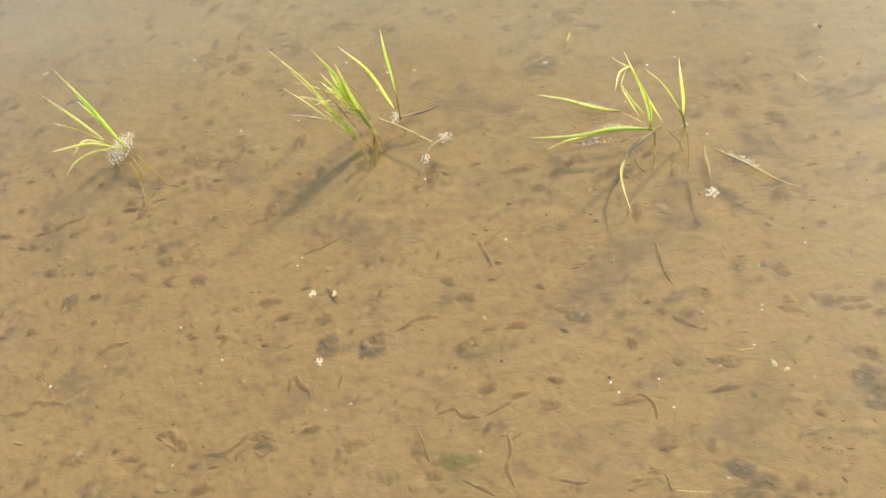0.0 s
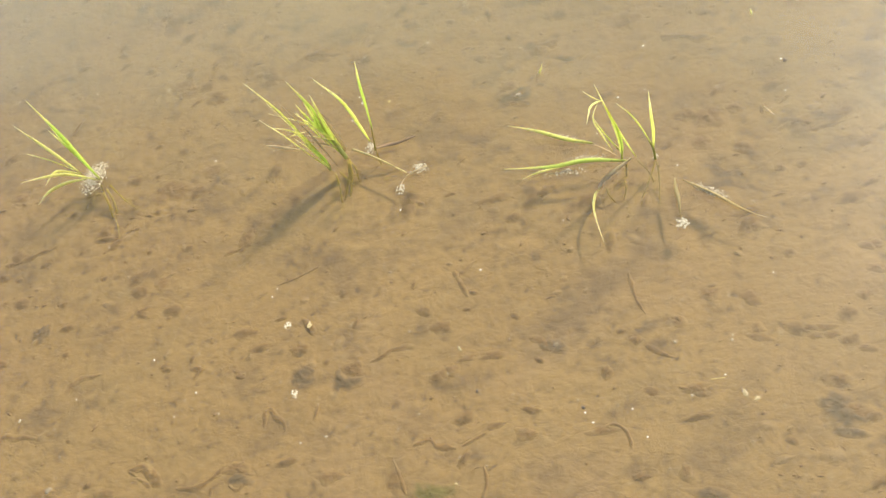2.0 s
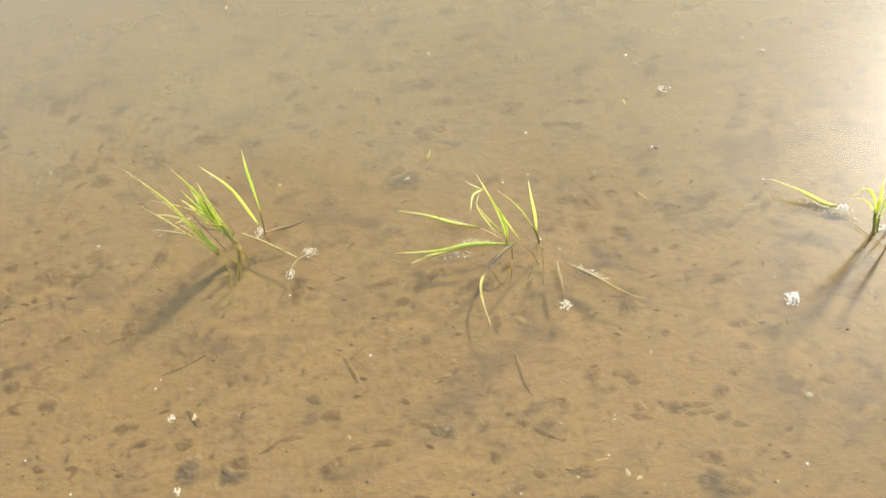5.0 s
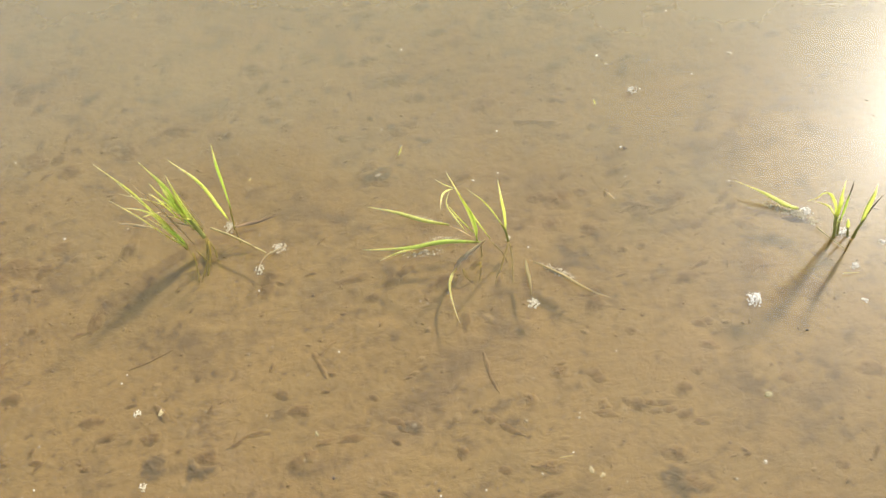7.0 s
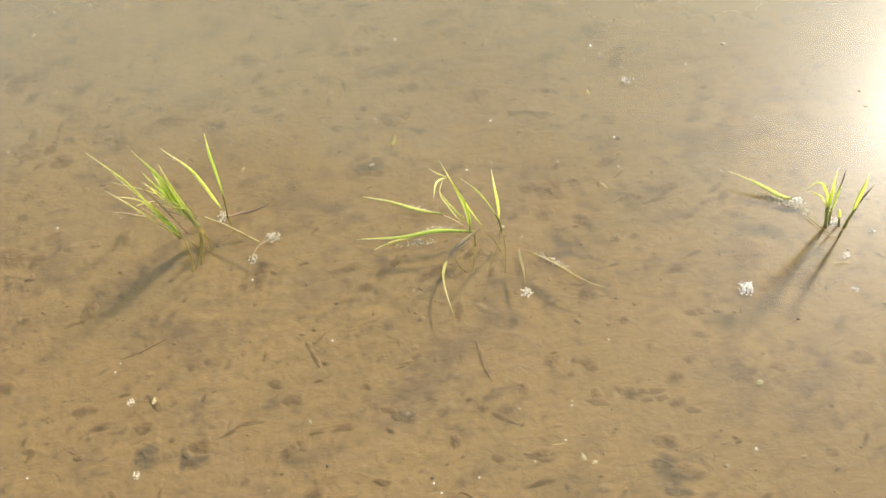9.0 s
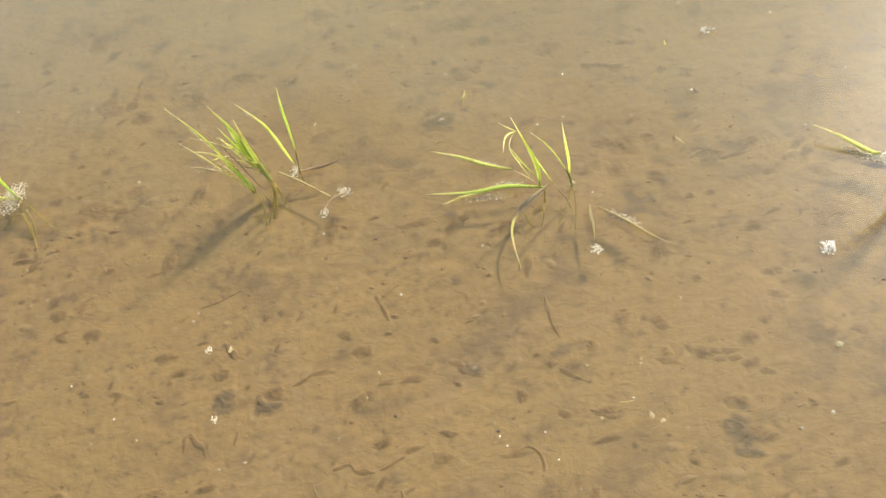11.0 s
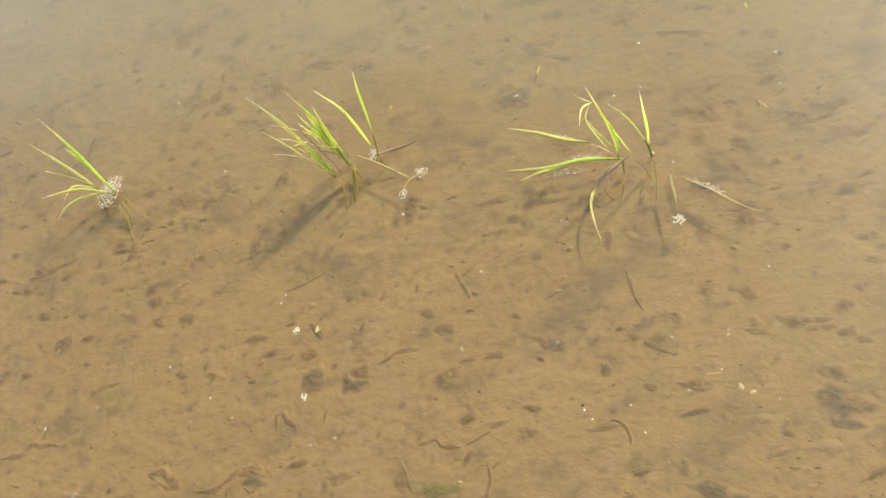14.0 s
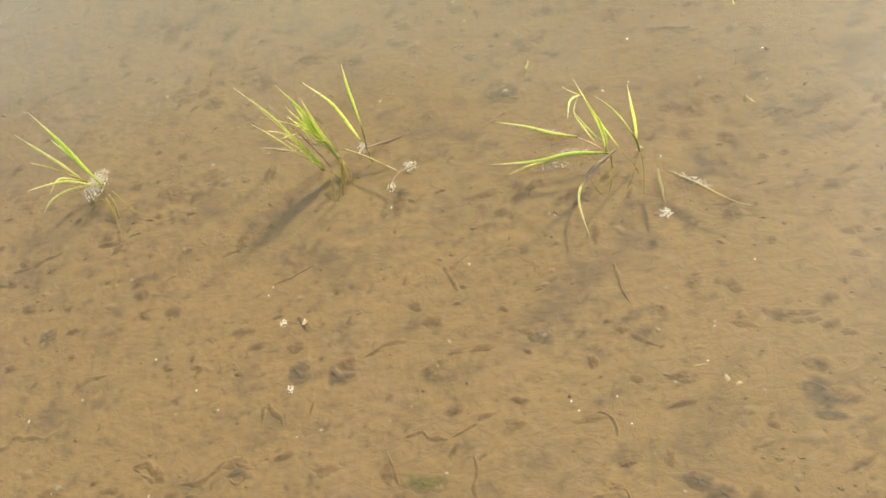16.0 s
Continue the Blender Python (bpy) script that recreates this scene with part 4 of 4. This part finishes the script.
strand(2.3, [(0.362, 0.799), (0.380, 0.798), (0.397, 0.797)])
strand(3.0, [(-0.317, 0.615), (-0.308, 0.616), (-0.300, 0.610), (-0.294, 0.600)])
strand(2.4, [(-0.313, 0.609), (-0.306, 0.603), (-0.300, 0.598)])
strand(2.6, [(-0.225, 0.599), (-0.216, 0.603), (-0.207, 0.595), (-0.208, 0.585), (-0.214, 0.578), (-0.222, 0.583)])
strand(2.2, [(-0.068, 0.574), (-0.064, 0.563), (-0.061, 0.552), (-0.059, 0.543)])
strand(2.2, [(0.110, 0.560), (0.121, 0.564), (0.130, 0.558), (0.132, 0.550), (0.132, 0.542)])
strand(2.2, [(0.181, 0.583), (0.190, 0.578), (0.200, 0.572)])
strand(2.6, [(0.100, 0.499), (0.114, 0.497), (0.126, 0.498), (0.129, 0.486)])
strand(2.0, [(0.010, 0.553), (0.010, 0.538), (0.005, 0.525), (0.009, 0.510)])
strand(2.0, [(-0.033, 0.523), (-0.020, 0.515), (-0.007, 0.505)])
strand(2.2, [(0.165, 0.625), (0.174, 0.617), (0.184, 0.610)])
pebble((0.112, 0.936), 3.0, "pale pebble lying in a dark dent of the mud")
pebble((0.092, 0.645), 2.6, "pale lump of silt lying on the mud")
pebble((-0.408, 0.615), 3.2, "pale lump of silt lying on the mud")
pebble((-0.099, 0.672), 1.6, "pale crumb lying on dark muck")

clod((-0.038, 0.540), 0.0204, 0.0072, -11, 0.006, ALGAE)
clod((-0.444, 0.791), 0.0111, 0.0111, -14, 0.0053, MUCK)
clod((-0.147, 0.670), 0.0122, 0.0113, -13, 0.0062, MUCK)
clod((-0.149, 0.700), 0.0088, 0.0053, -14, 0.004)
clod((-0.111, 0.659), 0.0059, 0.0086, -13, 0.0044, MUCK)
clod((-0.099, 0.666), 0.0118, 0.0050, -13, 0.004)
clod((-0.103, 0.655), 0.0129, 0.0055, -13, 0.0042, MUCK)
clod((-0.214, 0.597), 0.0132, 0.0052, -11, 0.0042)
clod((-0.211, 0.586), 0.0107, 0.0057, -11, 0.0044, MUCK)
clod((-0.008, 0.688), 0.0091, 0.0057, -14, 0.0042)
clod((0.089, 0.644), 0.0113, 0.0047, -14, 0.004, MUCK)
clod((0.292, 0.545), 0.0122, 0.0080, -12, 0.0057, MUCK)
clod((0.292, 0.532), 0.0160, 0.0088, -12, 0.0062, MUCK)
clod((0.293, 0.521), 0.0103, 0.0043, -12, 0.0042, MUCK)
clod((0.183, 0.493), 0.0134, 0.0065, -11, 0.0053, MUCK)
clod((0.196, 0.481), 0.0140, 0.0064, -10, 0.0053, MUCK)
clod((0.184, 0.475), 0.0124, 0.0045, -10, 0.0044, MUCK)
clod((-0.288, 1.097), 0.0125, 0.0086, -21, 0.004)
clod((-0.111, 1.081), 0.0112, 0.0082, -22, 0.004)
clod((0.110, 0.932), 0.0108, 0.0067, -21, 0.004, MUCK)
clod((0.112, 0.936), 0.0170, 0.0110, -21, 0.005, MUCK)
clod((0.105, 0.953), 0.0078, 0.0060, -21, 0.0037)
clod((-0.296, 0.937), 0.0193, 0.0109, -18, 0.0048)
clod((-0.310, 0.931), 0.0129, 0.0072, -18, 0.004)
clod((-0.204, 0.844), 0.0058, 0.0111, -16, 0.004)
clod((-0.301, 0.816), 0.0074, 0.0071, -15, 0.0042)
clod((-0.257, 0.705), 0.0060, 0.0027, -13, 0.0031)
clod((-0.211, 0.686), 0.0045, 0.0026, -13, 0.0031)
clod((-0.489, 0.766), 0.0072, 0.0047, -13, 0.0035)
clod((-0.125, 0.572), 0.0100, 0.0055, -11, 0.0044)
clod((0.050, 0.573), 0.0070, 0.0048, -12, 0.0042)
clod((-0.004, 0.644), 0.0049, 0.0054, -13, 0.0042)
clod((0.231, 0.660), 0.0066, 0.0041, -15, 0.0037)
clod((0.260, 0.649), 0.0055, 0.0041, -15, 0.0037)
clod((0.197, 0.642), 0.0038, 0.0035, -14, 0.0035)
clod((0.257, 0.618), 0.0045, 0.0045, -14, 0.004)
clod((0.296, 0.609), 0.0060, 0.0033, -14, 0.0035)
clod((0.308, 0.606), 0.0060, 0.0027, -14, 0.0033)
clod((0.127, 0.609), 0.0039, 0.0050, -13, 0.004)
clod((0.159, 0.632), 0.0044, 0.0034, -14, 0.0035)
clod((0.167, 0.515), 0.0039, 0.0058, -11, 0.0042)
clod((0.159, 0.585), 0.0047, 0.0032, -13, 0.0035)
clod((0.194, 0.580), 0.0081, 0.0037, -13, 0.0037)
clod((0.111, 0.561), 0.0113, 0.0031, -12, 0.0035)
clod((0.064, 0.812), 0.0155, 0.0044, -17, 0.0035)
clod((0.011, 0.652), 0.0065, 0.0030, -13, 0.0033)
clod((0.034, 0.649), 0.0096, 0.0036, -14, 0.0035)
clod((0.058, 0.592), 0.0070, 0.0027, -12, 0.0033)
clod((-0.069, 0.554), 0.0053, 0.0074, -11, 0.0044)
clod((-0.056, 0.532), 0.0093, 0.0046, -10, 0.0042)
clod((0.303, 0.798), 0.0081, 0.0056, -19, 0.004)
clod((0.286, 0.843), 0.0117, 0.0104, -20, 0.0053)
clod((0.267, 0.853), 0.0076, 0.0060, -20, 0.004)
clod((0.272, 0.816), 0.0084, 0.0065, -19, 0.0042)
clod((0.357, 0.810), 0.0059, 0.0064, -20, 0.0042)
clod((0.286, 0.714), 0.0086, 0.0038, -17, 0.0035)
clod((0.328, 0.767), 0.0048, 0.0041, -18, 0.0035)
clod((-0.415, 0.612), 0.0151, 0.0057, -11, 0.0042)
clod((-0.346, 0.600), 0.0092, 0.0036, -11, 0.0035)
clod((0.120, 0.502), 0.0053, 0.0033, -10, 0.0037)
clod((0.133, 0.519), 0.0054, 0.0029, -11, 0.0035)
clod((-0.500, 0.989), 0.0111, 0.0071, -17, 0.0037)
clod((-0.106, 0.977), 0.0067, 0.0055, -20, 0.0035)
clod((-0.246, 0.950), 0.0111, 0.0073, -18, 0.004)
clod((-0.241, 1.062), 0.0119, 0.0092, -21, 0.0042)
clod((-0.166, 1.062), 0.0098, 0.0081, -21, 0.004)
clod((-0.021, 0.838), 0.0090, 0.0069, -17, 0.0042)
clod((0.078, 1.212), 0.0105, 0.0096, -21, 0.004)
clod((0.158, 1.070), 0.0124, 0.0082, -20, 0.004)
clod((0.170, 1.037), 0.0078, 0.0070, -20, 0.0037)
clod((0.146, 0.990), 0.0097, 0.0056, -19, 0.0035)
clod((0.162, 0.996), 0.0069, 0.0047, -19, 0.0033)
clod((0.128, 1.117), 0.0090, 0.0087, -21, 0.004)
clod((0.114, 0.940), 0.0094, 0.0053, -19, 0.0035)
clod((0.110, 0.927), 0.0106, 0.0043, -19, 0.0033)
clod((0.171, 1.101), 0.0074, 0.0054, -21, 0.0033)
clod((0.247, 0.995), 0.0109, 0.0114, -20, 0.0048)
clod((0.242, 1.113), 0.0089, 0.0099, -21, 0.0042)
clod((0.403, 1.037), 0.0096, 0.0093, -21, 0.0042)
clod((0.373, 0.914), 0.0076, 0.0062, -19, 0.0037)
clod((0.502, 0.886), 0.0073, 0.0150, -20, 0.0048)
clod((-0.105, 1.078), 0.0122, 0.0081, -19, 0.004)
clod((-0.167, 1.061), 0.0091, 0.0070, -19, 0.0037)
clod((-0.278, 1.086), 0.0141, 0.0082, -19, 0.004)
clod((-0.302, 1.213), 0.0136, 0.0165, -20, 0.0053)
clod((-0.012, 1.151), 0.0157, 0.0111, -20, 0.0044)
clod((0.010, 1.085), 0.0090, 0.0062, -20, 0.0035)
clod((-0.046, 1.241), 0.0184, 0.0110, -21, 0.0042)
clod((-0.117, 1.297), 0.0122, 0.0104, -21, 0.004)
clod((0.145, 1.153), 0.0092, 0.0068, -21, 0.0035)
clod((0.612, 0.989), 0.0077, 0.0072, -21, 0.0037)
clod((0.313, 1.137), 0.0119, 0.0091, -21, 0.004)
clod((0.356, 1.110), 0.0159, 0.0100, -21, 0.0042)
clod((0.370, 0.670), 0.0073, 0.0045, -17, 0.0037)
clod((0.366, 0.647), 0.0082, 0.0043, -16, 0.0037)
clod((0.230, 0.658), 0.0074, 0.0048, -16, 0.004)
clod((0.262, 0.643), 0.0052, 0.0042, -16, 0.0037)
clod((0.415, 0.600), 0.0069, 0.0047, -16, 0.004)
clod((0.256, 0.611), 0.0091, 0.0034, -16, 0.0035)
clod((0.298, 0.601), 0.0050, 0.0028, -16, 0.0033)
clod((0.310, 0.599), 0.0050, 0.0028, -16, 0.0033)
clod((0.299, 0.563), 0.0077, 0.0048, -15, 0.0042)
clod((0.302, 0.535), 0.0122, 0.0061, -15, 0.0048)
clod((0.485, 0.587), 0.0115, 0.0053, -16, 0.0042)
clod((0.331, 0.582), 0.0059, 0.0028, -16, 0.0033)
clod((0.198, 0.639), 0.0053, 0.0047, -16, 0.004)
clod((0.424, 0.519), 0.0055, 0.0036, -15, 0.0037)
clod((0.266, 0.853), 0.0086, 0.0048, -18, 0.0035)
clod((0.312, 0.846), 0.0073, 0.0048, -18, 0.0035)
clod((0.365, 0.806), 0.0070, 0.0062, -18, 0.004)
clod((0.401, 0.808), 0.0082, 0.0055, -18, 0.0037)
clod((0.345, 0.627), 0.0051, 0.0036, -16, 0.0035)
clod((0.472, 0.673), 0.0134, 0.0093, -17, 0.0053)
clod((0.439, 0.708), 0.0128, 0.0097, -17, 0.0053)
clod((0.451, 0.759), 0.0111, 0.0067, -18, 0.0042)
clod((-0.241, 0.952), 0.0114, 0.0070, -18, 0.004)
clod((-0.287, 0.936), 0.0170, 0.0085, -17, 0.0044)
clod((0.082, 1.003), 0.0070, 0.0047, -19, 0.0033)


# ---- small stuff ----
def scatter(name, count, mat, label, category, seed, size, on_mud, flatness, region, long=1.0):
    """Uncountable crumbs as one mesh."""
    rng = random.Random(seed)
    verts, faces = [], []
    bv, bf = BALL1
    spots = [region(rng) for i in range(count)]
    sx, sy = np.array(spots).T
    ground_z = MUD_Z + relief(sx, sy)
    for i, (x, y) in enumerate(spots):
        r = size * (0.45 + 1.6 * rng.random() ** 3)
        q = rng.uniform(0, math.pi)
        c, s, slim = math.cos(q), math.sin(q), rng.uniform(0.4, 0.9)
        z = ground_z[i] if on_mud else 0.0006
        stretch = rng.random()
        base = len(verts)
        for v in bv:
            k = 1 + rng.uniform(-0.38, 0.38)
            a, b = v[0] * r * k * (1 + (long - 1) * stretch), v[1] * r * slim * k
            verts.append((x + a * c - b * s, y + a * s + b * c, z + v[2] * r * flatness))
        faces.extend(tuple(k + base for k in f) for f in bf)
    return tagged(new(name, mesh_from(name, verts, faces, mat)), label, category, kind="stuff")


def anywhere(rng):
    return rng.uniform(-0.8, 1.25), 0.35 + 1.7 * rng.random() ** 1.2


def clustered(rng):
    """Gathered in drifts, with clear mud between."""
    while True:
        x, y = anywhere(rng)
        if noise.noise(Vector((x * 5, y * 6, 3.1))) + rng.uniform(-0.35, 0.35) > 0.12:
            return x, y


def far_side(rng):
    """In loose strings on the far water."""
    while True:
        x, y = rng.uniform(-0.2, 1.25), rng.uniform(0.8, 2.0)
        if noise.noise(Vector((x * 9, y * 7, 8.3))) + rng.uniform(-0.3, 0.3) > 0.2:
            return x, y


def deposits(name, count, mat, label, category, seed, size):
    """Low ragged heaps that thin out over the mud, as one mesh."""
    rng = random.Random(seed)
    rings, seg = 3, 12
    flat, lifts, faces, uvs = [], [], [], []
    for i in range(count):
        x, y = clustered(rng) if i % 3 else anywhere(rng)
        r = size * (0.4 + 2.6 * rng.random() ** 4)
        slim, turn = rng.uniform(0.25, 0.8), rng.gauss(0.25, 0.5)
        c, s = math.cos(turn), math.sin(turn)
        base = len(flat)
        flat.append((x, y))
        lifts.append(0.0009 + 0.15 * r)
        uvs.append((0.0, 0.0))
        for j in range(1, rings + 1):
            for k in range(seg):
                q = 2 * math.pi * k / seg
                a, b = [r * j / rings * rng.uniform(0.8, 1.2) * f for f in (math.cos(q), slim * math.sin(q))]
                flat.append((x + a * c - b * s, y + a * s + b * c))
                lifts.append(0.0013 * (1 - j / rings) - 0.0003 + rng.uniform(0.0, 0.30) * r * (1 - j / rings))
                uvs.append((j / rings, 0.0))
        for k in range(seg):
            m = (k + 1) % seg
            faces.append((base, base + 1 + k, base + 1 + m))
            for j in range(rings - 1):
                a, b = base + 1 + j * seg, base + 1 + (j + 1) * seg
                faces.append((a + k, b + k, b + m, a + m))
    fx, fy = np.array(flat).T
    zs = MUD_Z + relief(fx, fy) + np.array(lifts)
    verts = list(zip(fx.tolist(), fy.tolist(), zs.tolist()))
    return tagged(new(name, mesh_from(name, verts, faces, mat, uvs=uvs)), label, category, kind="stuff")


scatter("mud_crumbs", 1600, CRUMB, "scattered dark crumbs of rotting matter on mud", "crumbs", 5, 0.0013, True, 0.35, clustered, 1.8)
scatter("mud_litter", 2000, CRUMB, "fine dark litter of rotten fibres on mud", "litter", 15, 0.0006, True, 0.5, clustered, 2.2)
deposits("settled_scraps", 2600, DEPOSIT, "ragged brown scraps of rotten straw settled on mud", "scraps", 16, 0.0058)
deposits("settled_silt", 1400, PALE_DEPOSIT, "small pale lumps of settled silt", "silt", 17, 0.0042)
scatter("mud_grit", 2600, GRIT, "scattered pale grit lying on the mud", "grit", 6, 0.0007, True, 0.6, anywhere)
scatter("floating_specks", 620, SPECK, "tiny pale specks drifting on the water", "specks", 7, 0.0006, False, 0.5, anywhere)
scatter("bright_specks", 520, SPECK, "tiny pale specks drifting on the water", "specks", 8, 0.0007, False, 0.5, far_side)
scatter("dark_specks", 160, PEAT, "tiny dark specks drifting on the water", "specks", 9, 0.0009, False, 0.5, anywhere)
